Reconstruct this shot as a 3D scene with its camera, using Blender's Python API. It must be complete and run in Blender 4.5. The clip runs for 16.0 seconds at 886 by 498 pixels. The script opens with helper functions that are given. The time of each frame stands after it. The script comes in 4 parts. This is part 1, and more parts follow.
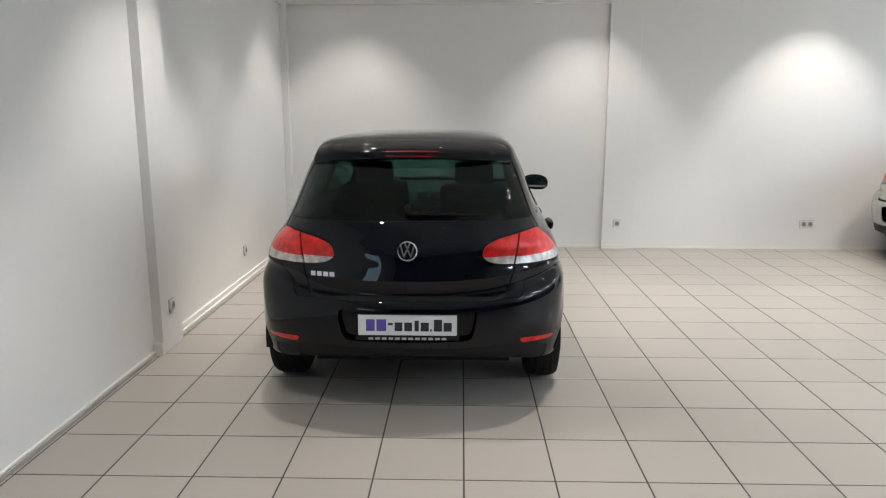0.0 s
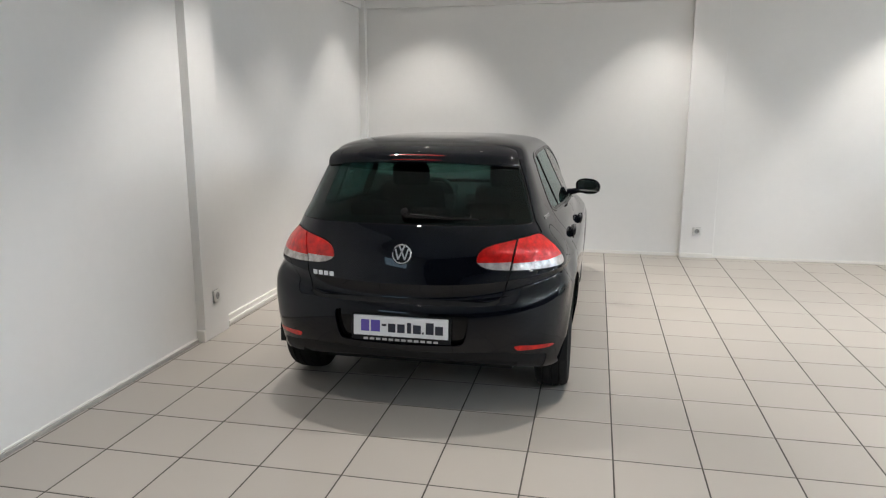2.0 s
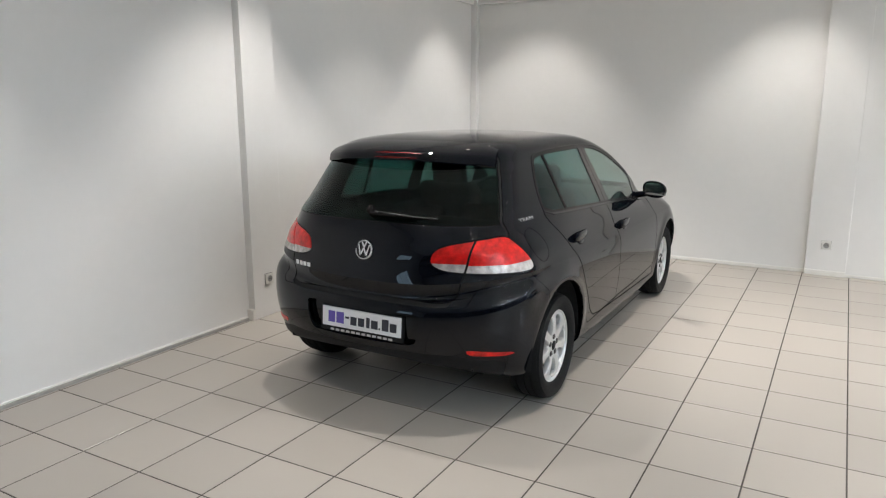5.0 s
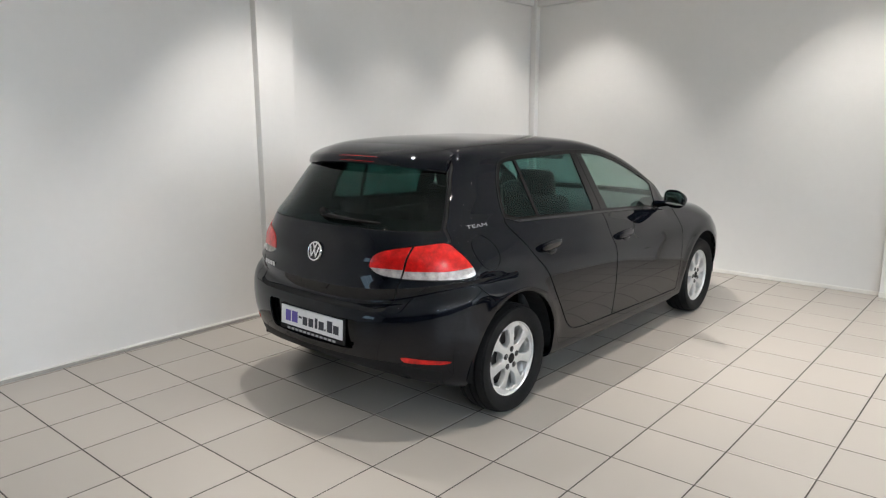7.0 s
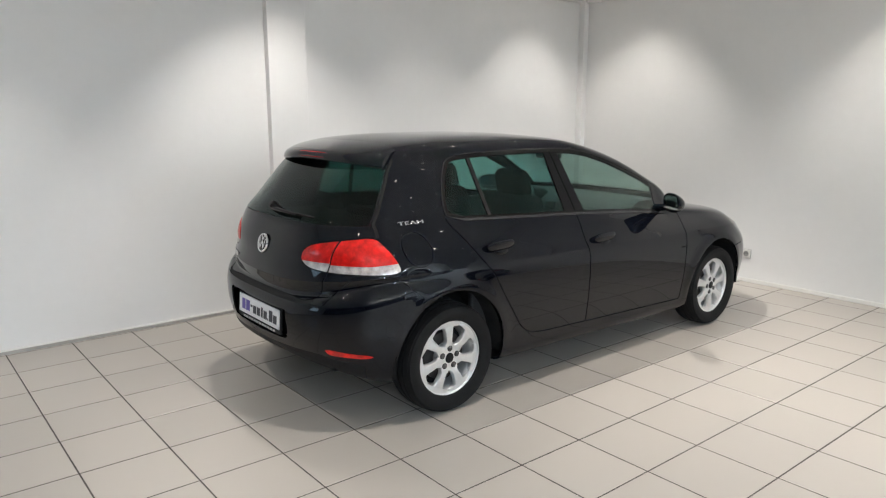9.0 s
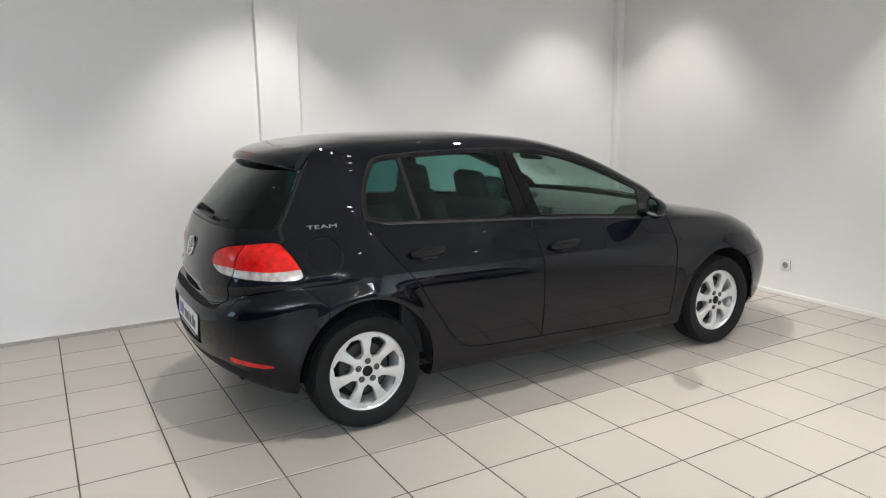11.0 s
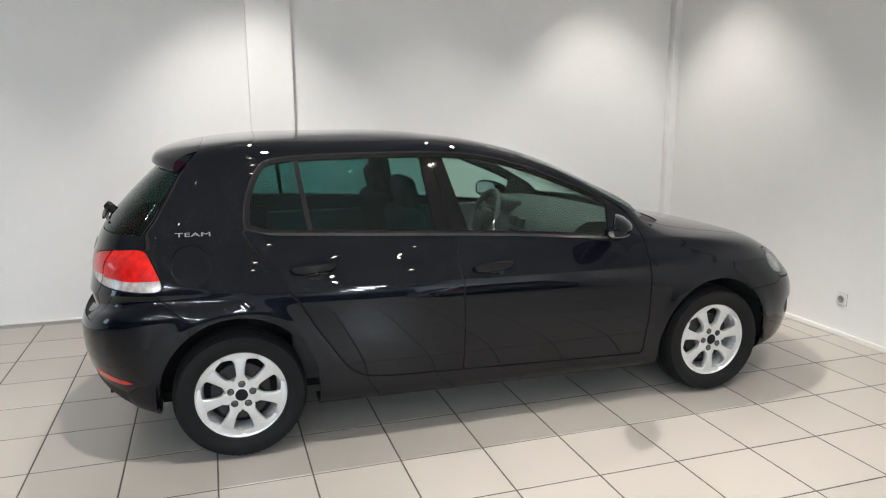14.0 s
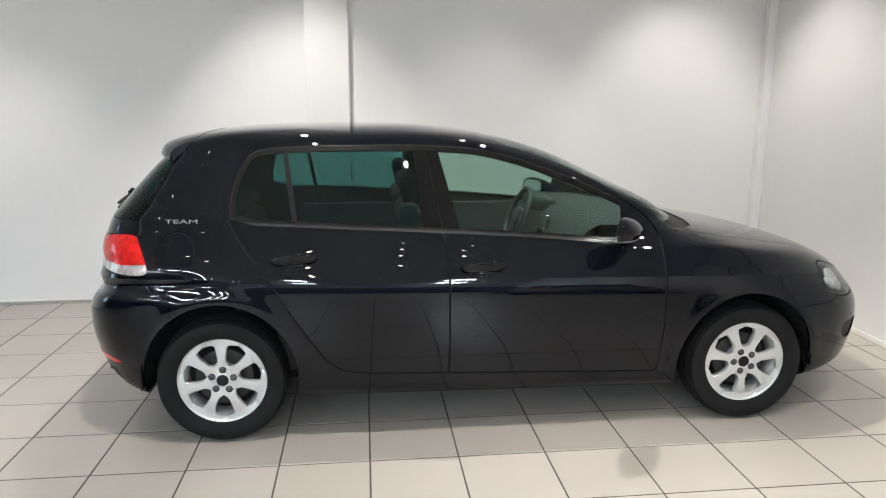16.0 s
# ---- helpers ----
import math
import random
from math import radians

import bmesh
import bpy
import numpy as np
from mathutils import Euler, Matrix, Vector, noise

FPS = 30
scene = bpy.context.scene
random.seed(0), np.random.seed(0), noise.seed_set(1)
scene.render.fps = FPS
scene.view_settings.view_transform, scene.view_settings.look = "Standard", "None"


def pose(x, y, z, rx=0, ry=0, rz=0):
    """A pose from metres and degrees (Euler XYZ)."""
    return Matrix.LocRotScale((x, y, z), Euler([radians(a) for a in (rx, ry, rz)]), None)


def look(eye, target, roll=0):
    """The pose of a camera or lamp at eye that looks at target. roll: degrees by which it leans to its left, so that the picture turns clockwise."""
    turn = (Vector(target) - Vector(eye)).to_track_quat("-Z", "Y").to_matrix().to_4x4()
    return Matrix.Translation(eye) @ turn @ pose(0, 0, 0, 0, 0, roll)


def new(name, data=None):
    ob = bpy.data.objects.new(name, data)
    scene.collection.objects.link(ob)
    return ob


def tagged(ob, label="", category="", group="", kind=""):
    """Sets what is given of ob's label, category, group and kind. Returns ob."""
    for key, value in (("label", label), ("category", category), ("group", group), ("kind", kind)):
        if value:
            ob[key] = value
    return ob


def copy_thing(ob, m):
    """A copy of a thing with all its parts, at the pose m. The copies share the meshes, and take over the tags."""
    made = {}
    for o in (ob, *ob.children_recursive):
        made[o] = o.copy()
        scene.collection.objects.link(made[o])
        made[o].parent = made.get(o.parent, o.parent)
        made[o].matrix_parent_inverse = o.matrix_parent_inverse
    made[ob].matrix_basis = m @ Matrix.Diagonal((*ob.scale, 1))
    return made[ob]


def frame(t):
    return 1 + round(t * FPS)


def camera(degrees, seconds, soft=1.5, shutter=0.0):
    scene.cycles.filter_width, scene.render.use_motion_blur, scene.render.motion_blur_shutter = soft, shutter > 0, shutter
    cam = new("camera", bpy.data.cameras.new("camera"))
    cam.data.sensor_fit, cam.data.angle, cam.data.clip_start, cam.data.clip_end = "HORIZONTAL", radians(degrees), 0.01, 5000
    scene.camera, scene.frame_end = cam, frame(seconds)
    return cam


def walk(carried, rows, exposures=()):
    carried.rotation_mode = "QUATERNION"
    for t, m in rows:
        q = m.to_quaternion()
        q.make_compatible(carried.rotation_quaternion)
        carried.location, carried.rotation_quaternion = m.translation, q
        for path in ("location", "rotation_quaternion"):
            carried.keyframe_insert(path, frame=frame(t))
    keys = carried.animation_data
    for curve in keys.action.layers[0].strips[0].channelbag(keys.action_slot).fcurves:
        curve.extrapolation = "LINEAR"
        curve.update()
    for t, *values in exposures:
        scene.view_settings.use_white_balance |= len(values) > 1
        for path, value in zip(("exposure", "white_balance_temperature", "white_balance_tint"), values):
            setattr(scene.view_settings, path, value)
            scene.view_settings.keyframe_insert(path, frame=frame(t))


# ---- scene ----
cam = camera(63.9, 16.0, soft=1.2)
PATH = [
    (0, (-0.017, -0.062, 1.61), (-0.068, 1.9, 1.224), -0.0),
    (0.5, (0.103, -0.151, 1.632), (-0.044, 1.806, 1.247), -0.0),
    (1, (0.233, -0.14, 1.645), (-0.002, 1.809, 1.259), -0.0),
    (1.5, (0.453, -0.016, 1.639), (0.145, 1.921, 1.249), -0.0),
    (2, (0.668, 0.02, 1.637), (0.259, 1.939, 1.248), -0.0),
    (2.5, (0.862, 0.038, 1.641), (0.365, 1.937, 1.256), -0.0),
    (3, (1.087, 0.149, 1.643), (0.515, 2.025, 1.253), 0.0),
    (3.5, (1.289, 0.246, 1.64), (0.617, 2.089, 1.252), -0.1),
    (3.7, (1.381, 0.275, 1.639), (0.659, 2.099, 1.251), -0.2),
    (5.8, (2.172, 0.751, 1.665), (1.085, 2.382, 1.267), -0.1),
    (6, (2.258, 0.83, 1.648), (1.136, 2.438, 1.256), -0.2),
    (6.5, (2.433, 1.018, 1.647), (1.238, 2.572, 1.252), -0.1),
    (7, (2.646, 1.119, 1.653), (1.372, 2.61, 1.259), -0.1),
    (7.5, (2.822, 1.271, 1.658), (1.483, 2.703, 1.263), -0.1),
    (8, (2.974, 1.493, 1.64), (1.576, 2.867, 1.241), -0.1),
    (8.5, (3.176, 1.649, 1.637), (1.712, 2.952, 1.24), -0.1),
    (9, (3.341, 1.832, 1.627), (1.82, 3.071, 1.238), -0.0),
    (9.5, (3.433, 2.123, 1.579), (1.866, 3.307, 1.201), -0.2),
    (9.7, (3.477, 2.217, 1.57), (1.892, 3.378, 1.195), -0.3),
    (11.8, (3.805, 3.166, 1.6), (2.034, 4.009, 1.209), -0.5),
    (12, (3.828, 3.256, 1.597), (2.044, 4.068, 1.203), -0.3),
    (12.5, (3.843, 3.495, 1.616), (2.04, 4.26, 1.21), -0.2),
    (13, (3.797, 3.681, 1.607), (1.975, 4.398, 1.2), -0.1),
    (13.5, (3.759, 3.878, 1.621), (1.915, 4.54, 1.217), -0.1),
    (14, (3.75, 4.098, 1.618), (1.886, 4.704, 1.218), -0.1),
    (14.5, (3.75, 4.294, 1.606), (1.859, 4.799, 1.197), -0.2),
    (15, (3.762, 4.486, 1.582), (1.841, 4.877, 1.186), -0.1),
    (15.5, (3.795, 4.701, 1.599), (1.858, 4.993, 1.198), -0.1),
    (16, (3.778, 4.85, 1.591), (1.831, 5.065, 1.185), 0.1),
]
walk(cam, [(t, look(eye, target, roll)) for t, eye, target, roll in PATH],
     exposures=[(0, -0.18), (4, -0.10), (8, 0.0), (12, 0.07), (16, 0.16)])

# ---------------------------------------------------------------- world and large lights
CEIL = 3.5
world = bpy.data.worlds.new("world")
scene.world = world
world.use_nodes = True
wn = world.node_tree
sky = wn.nodes.new("ShaderNodeTexSky")
sky.sky_type, sky.sun_disc, sky.sun_elevation, sky.sun_rotation = "NISHITA", False, radians(35), radians(150)
wn.links.new(sky.outputs[0], wn.nodes["Background"].inputs[0])
wn.nodes["Background"].inputs[1].default_value = 0.06


def lamp(name, kind, m, energy, colour, **kw):
    data = bpy.data.lights.new(name, kind)
    data.energy, data.color = energy, colour
    for key, value in kw.items():
        if key == "size":
            data.size = value
        elif key == "size_y":
            data.shape, data.size_y = "RECTANGLE", value
        elif key == "radius":
            data.shadow_soft_size = value
        elif key == "cone":
            data.spot_size = radians(value)
        elif key == "blend":
            data.spot_blend = value
    ob = new(name, data)
    ob.matrix_world = m
    return ob


WARM = (1.0, 0.945, 0.900)
DOWNLIGHTS = [(-1.2, 7.4), (1.35, 7.4), (3.85, 7.4), (6.4, 7.4), (-1.0, 5.9), (-1.1, 4.35), (-0.9, 2.0), (-0.15, 6.1), (2.6, 6.1), (1.2, 4.4), (3.85, 4.2), (5.1, 6.1), (6.4, 4.2), (8.9, 7.4), (0.1, 0.9), (2.5, 1.5), (5.1, 1.5)]
FAR_DOWNLIGHTS = [(x, y) for x in (2.6, 3.85, 5.1, 6.4, 7.6, 8.9, 10.2, 11.5) for y in (-2.6, -1.3, 0.0, 1.5, 2.8, 4.2, 5.2, 6.1) if (x, y) not in DOWNLIGHTS]
SPOT_W = 190
for lx, ly in DOWNLIGHTS:
    lamp("downlight_beam", "SPOT", pose(lx, ly, CEIL - 0.03), SPOT_W * {-0.15: 1.8, -0.9: 0.62, -1.1: 1.10, 1.2: 1.40, 0.1: 0.72, 2.5: 0.95, -1.0: 0.52, -1.2: 0.72, 1.35: 0.78, 3.85: 1.22, 5.1: 1.4, 6.4: 1.4, 8.9: 1.3}.get(lx, 1.0), WARM, radius=0.03, cone=82, blend=0.58)
# daylight through the window in the side wall behind
lamp("window_daylight", "AREA", pose(-2.02, -2.2, 1.6, 90, 0, -90), 22, (0.55, 0.78, 1.0), size=2.4, size_y=1.0)
# fluorescent tubes over the rest of the hall
TUBES = [(x, y) for x in (5.8, 7.6, 9.4, 11.2) for y in (-1.4, 0.9)] + [(9.4, 3.2), (11.2, 3.2), (8.2, 6.5), (9.5, 6.5), (10.8, 6.5), (12.1, 6.5)]
for lx, ly in TUBES:
    lamp("tube_light_beam", "AREA", pose(lx, ly, CEIL - 0.13), 64, (0.68, 0.87, 1.08), size=0.04, size_y=0.6)


# ---------------------------------------------------------------- materials
def material(name, colour, rough=0.5, metal=0.0, coat=0.0, spec=0.5, noise_amount=0.0, noise_scale=8.0, bump=0.0, bump_scale=60.0,
             rough_var=0.0, emission=None, strength=0.0, random_var=0.0, transmission=0.0):
    m = bpy.data.materials.new(name)
    m.use_nodes = True
    nt = m.node_tree
    b = nt.nodes["Principled BSDF"]
    b.inputs["Base Color"].default_value = (*colour, 1)
    b.inputs["Roughness"].default_value = rough
    b.inputs["Metallic"].default_value = metal
    b.inputs["Coat Weight"].default_value = coat
    b.inputs["Coat Roughness"].default_value = 0.02
    b.inputs["Specular IOR Level"].default_value = spec
    b.inputs["Transmission Weight"].default_value = transmission
    if emission:
        b.inputs["Emission Color"].default_value = (*emission, 1)
        b.inputs["Emission Strength"].default_value = strength
    shift = nt.nodes.new("ShaderNodeVectorMath")
    shift.inputs[1].default_value = (37.31, 12.17, 5.73)
    nt.links.new(nt.nodes.new("ShaderNodeNewGeometry").outputs["Position"], shift.inputs[0])
    coords = shift.outputs[0]
    if noise_amount or random_var:
        n1 = nt.nodes.new("ShaderNodeTexNoise")
        n1.inputs["Scale"].default_value, n1.inputs["Detail"].default_value = noise_scale, 4
        nt.links.new(coords, n1.inputs["Vector"])
        n2 = nt.nodes.new("ShaderNodeTexNoise")
        n2.inputs["Scale"].default_value, n2.inputs["Detail"].default_value = noise_scale * 11, 3
        nt.links.new(coords, n2.inputs["Vector"])
        add = nt.nodes.new("ShaderNodeMath")
        add.operation = "MULTIPLY_ADD"
        add.inputs[1].default_value = 0.4
        nt.links.new(n2.outputs[0], add.inputs[0])
        nt.links.new(n1.outputs[0], add.inputs[2])
        last = add.outputs[0]
        ramp = nt.nodes.new("ShaderNodeMapRange")
        ramp.clamp = False
        ramp.inputs[1].default_value, ramp.inputs[2].default_value = 0.4, 1.0
        ramp.inputs[3].default_value, ramp.inputs[4].default_value = 1 - noise_amount, 1 + noise_amount
        nt.links.new(last, ramp.inputs[0])
        scale = ramp.outputs[0]
        if random_var:
            info = nt.nodes.new("ShaderNodeObjectInfo")
            rr = nt.nodes.new("ShaderNodeMapRange")
            rr.inputs[3].default_value, rr.inputs[4].default_value = 1 - random_var, 1 + random_var
            nt.links.new(info.outputs["Random"], rr.inputs[0])
            mul = nt.nodes.new("ShaderNodeMath")
            mul.operation = "MULTIPLY"
            nt.links.new(scale, mul.inputs[0])
            nt.links.new(rr.outputs[0], mul.inputs[1])
            scale = mul.outputs[0]
        mix = nt.nodes.new("ShaderNodeVectorMath")
        mix.operation = "SCALE"
        mix.inputs[0].default_value = colour
        nt.links.new(scale, mix.inputs["Scale"])
        nt.links.new(mix.outputs[0], b.inputs["Base Color"])
        if rough_var:
            rv = nt.nodes.new("ShaderNodeMapRange")
            rv.clamp = False
            rv.inputs[1].default_value, rv.inputs[2].default_value = 0.4, 1.0
            rv.inputs[3].default_value, rv.inputs[4].default_value = rough - rough_var, rough + rough_var
            nt.links.new(last, rv.inputs[0])
            nt.links.new(rv.outputs[0], b.inputs["Roughness"])
    if bump:
        n3 = nt.nodes.new("ShaderNodeTexNoise")
        n3.inputs["Scale"].default_value, n3.inputs["Detail"].default_value = bump_scale, 5
        nt.links.new(coords, n3.inputs["Vector"])
        bp = nt.nodes.new("ShaderNodeBump")
        bp.inputs["Strength"].default_value, bp.inputs["Distance"].default_value = bump, 0.004
        nt.links.new(n3.outputs[0], bp.inputs["Height"])
        nt.links.new(bp.outputs[0], b.inputs["Normal"])
    return m


def glass(name, tint, rough=0.0, gloss=0.035):
    """Thin tinted pane: clear transmission under a mirror coat that follows Fresnel."""
    m = bpy.data.materials.new(name)
    m.use_nodes = True
    nt = m.node_tree
    nt.nodes.remove(nt.nodes["Principled BSDF"])
    tr = nt.nodes.new("ShaderNodeBsdfTransparent")
    tr.inputs[0].default_value = (*tint, 1)
    gl = nt.nodes.new("ShaderNodeBsdfGlossy")
    gl.inputs["Roughness"].default_value = rough
    lw = nt.nodes.new("ShaderNodeLayerWeight")
    lw.inputs[0].default_value = 0.5
    power = nt.nodes.new("ShaderNodeMath")
    power.operation, power.inputs[1].default_value = "POWER", 5
    nt.links.new(lw.outputs["Facing"], power.inputs[0])
    fr = nt.nodes.new("ShaderNodeMath")
    fr.operation, fr.inputs[1].default_value, fr.inputs[2].default_value = "MULTIPLY_ADD", 0.9, gloss
    nt.links.new(power.outputs[0], fr.inputs[0])
    mix = nt.nodes.new("ShaderNodeMixShader")
    nt.links.new(fr.outputs[0], mix.inputs[0])
    nt.links.new(tr.outputs[0], mix.inputs[1])
    nt.links.new(gl.outputs[0], mix.inputs[2])
    nt.links.new(mix.outputs[0], nt.nodes["Material Output"].inputs[0])
    return m


M_WALL = material("white_wall_paint", (0.80, 0.79, 0.77), 0.75, noise_amount=0.025, noise_scale=1.3, bump=0.12, bump_scale=90)
# colours of the unseen walls, set for what the black car mirrors
M_FARWALL = material("dark_unseen_wall", (0.06, 0.06, 0.065), 0.7, noise_amount=0.1, noise_scale=1.5)
M_EASTWALL = material("pale_unseen_wall", (0.48, 0.48, 0.49), 0.7, noise_amount=0.06, noise_scale=1.5)
M_CEIL = material("pale_ceiling_board", (0.68, 0.68, 0.67), 0.85, noise_amount=0.02, noise_scale=2)
M_SKIRT = material("grey_tile_skirting", (0.38, 0.36, 0.335), 0.5, noise_amount=0.12, noise_scale=9)
M_BOARD = material("white_gloss_board", (0.82, 0.80, 0.76), 0.35, noise_amount=0.03, noise_scale=6)
M_TILE = material("beige_floor_tile", (0.355, 0.328, 0.292), 0.30, noise_amount=0.012, noise_scale=1.7, rough_var=0.02, random_var=0.045)
M_GROUT = material("dark_grout", (0.058, 0.052, 0.046), 0.9, noise_amount=0.3, noise_scale=5)
M_SOCKET = material("white_socket_plastic", (0.72, 0.71, 0.67), 0.35)
# darker copy of the socket white, for shade in the well and round the plate
M_SOCKET_SHADE = material("socket_shade_plastic", (0.27, 0.265, 0.255), 0.45)
M_HOLE = material("black_void", (0.01, 0.01, 0.01), 0.9)
M_ALU = material("grey_window_frame", (0.35, 0.36, 0.37), 0.4, 0.6)
M_LAMP = material("lit_lamp_lens", (1, 1, 1), 0.5, emission=(1.0, 0.90, 0.78), strength=140)
M_TUBE = material("lit_tube", (1, 1, 1), 0.5, emission=(1.0, 0.97, 0.92), strength=75)
M_METAL = material("white_enamel", (0.75, 0.75, 0.73), 0.4)
M_PANE = glass("clear_shop_glass", (0.92, 0.96, 0.95))


# ---------------------------------------------------------------- mesh helpers
def link_mesh(name, bm, mat, parent=None, label=""):
    me = bpy.data.meshes.new(name)
    bm.normal_update()
    bm.to_mesh(me)
    bm.free()
    me.materials.append(mat)
    ob = new(name, me)
    if parent:
        ob.parent = parent
    if label:
        ob["label"] = label
    return ob


def part(name, bm, mat, parent, label=""):
    return link_mesh(name, bm, mat, parent, label)


def thing(name, m, label, category, group=""):
    ob = new(name)
    ob.empty_display_size = 0.1
    ob.matrix_world = m
    return tagged(ob, label, category, group)


def smooth(ob, angle=40):
    me = ob.data
    for p in me.polygons:
        p.use_smooth = True
    me.set_sharp_from_angle(angle=radians(angle))
    return ob


def add_box(bm, x0, x1, y0, y1, z0, z1, bevel=0.0, segments=2):
    r = bmesh.ops.create_cube(bm, size=1, matrix=Matrix.LocRotScale(((x0 + x1) / 2, (y0 + y1) / 2, (z0 + z1) / 2), None, (x1 - x0, y1 - y0, z1 - z0)))
    if bevel:
        es = list({e for v in r["verts"] for e in v.link_edges})
        bmesh.ops.bevel(bm, geom=es, offset=bevel, segments=segments, affect="EDGES", profile=0.5)
    return bm


def box(x0, x1, y0, y1, z0, z1, bevel=0.0, segments=2):
    return add_box(bmesh.new(), x0, x1, y0, y1, z0, z1, bevel, segments)


def lathe(profile, axis="x", steps=48, close=False):
    """Turns a profile of (radius, height) about an axis through the origin."""
    bm = bmesh.new()
    rings = []
    for k in range(steps):
        a = 2 * math.pi * k / steps
        ring = []
        for r, h in profile:
            c, s = r * math.cos(a), r * math.sin(a)
            ring.append(bm.verts.new({"x": (h, c, s), "y": (c, h, s), "z": (c, s, h)}[axis]))
        rings.append(ring)
    n = len(profile)
    for k in range(steps):
        a, b = rings[k], rings[(k + 1) % steps]
        for i in range(n if close else n - 1):
            bm.faces.new((a[i], a[(i + 1) % n], b[(i + 1) % n], b[i]))
    bmesh.ops.remove_doubles(bm, verts=bm.verts, dist=1e-5)
    bmesh.ops.recalc_face_normals(bm, faces=bm.faces)
    return bm


def tube(points, radius, steps=10, taper=None):
    """A round bar along a line of points, with closed ends."""
    bm = bmesh.new()
    pts = [Vector(p) for p in points]
    rings = []
    for i, p in enumerate(pts):
        way = (pts[min(i + 1, len(pts) - 1)] - pts[max(i - 1, 0)]).normalized()
        side = way.cross(Vector((0, 0, 1)) if abs(way.z) < 0.9 else Vector((1, 0, 0))).normalized()
        up = side.cross(way)
        r = radius * (taper[i] if taper else 1)
        rings.append([bm.verts.new(p + r * (math.cos(a) * side + math.sin(a) * up)) for a in (2 * math.pi * k / steps for k in range(steps))])
    for a, b in zip(rings, rings[1:]):
        for k in range(steps):
            bm.faces.new((a[k], a[(k + 1) % steps], b[(k + 1) % steps], b[k]))
    bm.faces.new(rings[0][::-1])
    bm.faces.new(rings[-1])
    bmesh.ops.recalc_face_normals(bm, faces=bm.faces)
    return bm


# ---------------------------------------------------------------- the hall
X_L, X_P, X_B = -2.06, -1.995, -2.07   # near side wall, its pilaster, side wall beyond
Y_B, Y_P, Y_R = 8.26, 8.20, 8.215     # back wall bay, pilaster, back wall beyond
X_E, Y_F = 13.0, -9.0                 # far side wall, wall behind; both unseen


def setting(name, bm, mat, label, category):
    return tagged(link_mesh(name, bm, mat), label, category, kind="structure")


bm = box(X_L - 0.25, X_L, -1.0, 4.41, 0, CEIL)
add_box(bm, X_L - 0.25, X_L, Y_F, -3.4, 0, CEIL)
add_box(bm, X_L - 0.25, X_L, -3.4, -1.0, 0, 1.1)
add_box(bm, X_L - 0.25, X_L, -3.4, -1.0, 2.1, CEIL)
setting("wall_west", bm, M_WALL, "white painted plaster wall with soft light scallops", "wall")
setting("wall_west_pilaster", box(X_L - 0.25, X_P, 4.41, 4.745, 0, CEIL, 0.004), M_WALL, "white painted pilaster standing proud of the wall", "pilaster")
setting("wall_west_bay", box(X_L - 0.25, X_B, 4.745, Y_B + 0.3, 0, CEIL), M_WALL, "white painted plaster wall behind the black car", "wall")
setting("wall_west_header", box(X_B, X_B + 0.035, 4.745, Y_B, 2.76, CEIL, 0.003), M_WALL, "shallow white plaster header along the wall top", "trim")
setting("wall_west_panel", box(X_B, X_B + 0.002, 4.745, Y_B - 0.075, 2.0, 2.76), M_WALL, "thin repainted plaster band on the white wall", "trim")
setting("wall_corner_casing", box(X_B, X_B + 0.075, Y_B - 0.075, Y_B, 0, CEIL, 0.006), M_WALL, "narrow white pipe casing in the wall corner", "casing")
setting("wall_north_bay", box(X_B - 0.25, 1.632, Y_B, Y_B + 0.3, 0, CEIL), M_WALL, "white painted plaster wall with light scallops", "wall")
setting("wall_north_header", box(X_B + 0.075, 1.632, Y_P + 0.01, Y_B, 2.76, CEIL, 0.003), M_WALL, "white plaster header over the wall bay", "trim")
setting("wall_north_pilaster", box(1.632, 1.985, Y_P, Y_B + 0.3, 0, CEIL, 0.004), M_WALL, "white painted pilaster beside a power socket", "pilaster")
setting("wall_north", box(1.985, X_E, Y_R, Y_B + 0.3, 0, CEIL), M_WALL, "white painted plaster wall of the showroom", "wall")
setting("wall_north_cornice", box(2.25, X_E, Y_R - 0.014, Y_R, 2.79, CEIL, 0.003), M_WALL, "white plaster band along the wall top", "trim")
# unseen walls, added dark at eye level and pale on top for the car's reflections
setting("wall_east", box(X_E, X_E + 0.25, Y_F, Y_B + 0.3, 0, 2.3), M_FARWALL, "unseen wall, dark grey to shape the car's reflections", "wall")
setting("wall_east_upper", box(X_E, X_E + 0.25, Y_F, Y_B + 0.3, 2.3, CEIL), M_EASTWALL, "unseen wall top, pale grey to shape the car's reflections", "wall")
setting("ceiling", box(X_L - 0.25, X_E + 0.25, Y_F - 0.25, Y_B + 0.3, CEIL, CEIL + 0.2), M_CEIL, "pale suspended showroom ceiling", "ceiling")
setting("wall_south", box(X_L - 0.25, X_E + 0.25, Y_F - 0.25, Y_F, 0, CEIL), M_FARWALL, "unseen wall, dark grey to shape the car's reflections", "wall")
y0, y1, z0, z1 = -3.4, -1.0, 1.1, 2.1
bm = box(X_L - 0.16, X_L - 0.10, y0, y0 + 0.06, z0, z1)
add_box(bm, X_L - 0.16, X_L - 0.10, y1 - 0.06, y1, z0, z1)
add_box(bm, X_L - 0.16, X_L - 0.10, y0 + 0.06, y1 - 0.06, z0, z0 + 0.06)
add_box(bm, X_L - 0.16, X_L - 0.10, y0 + 0.06, y1 - 0.06, z1 - 0.06, z1)
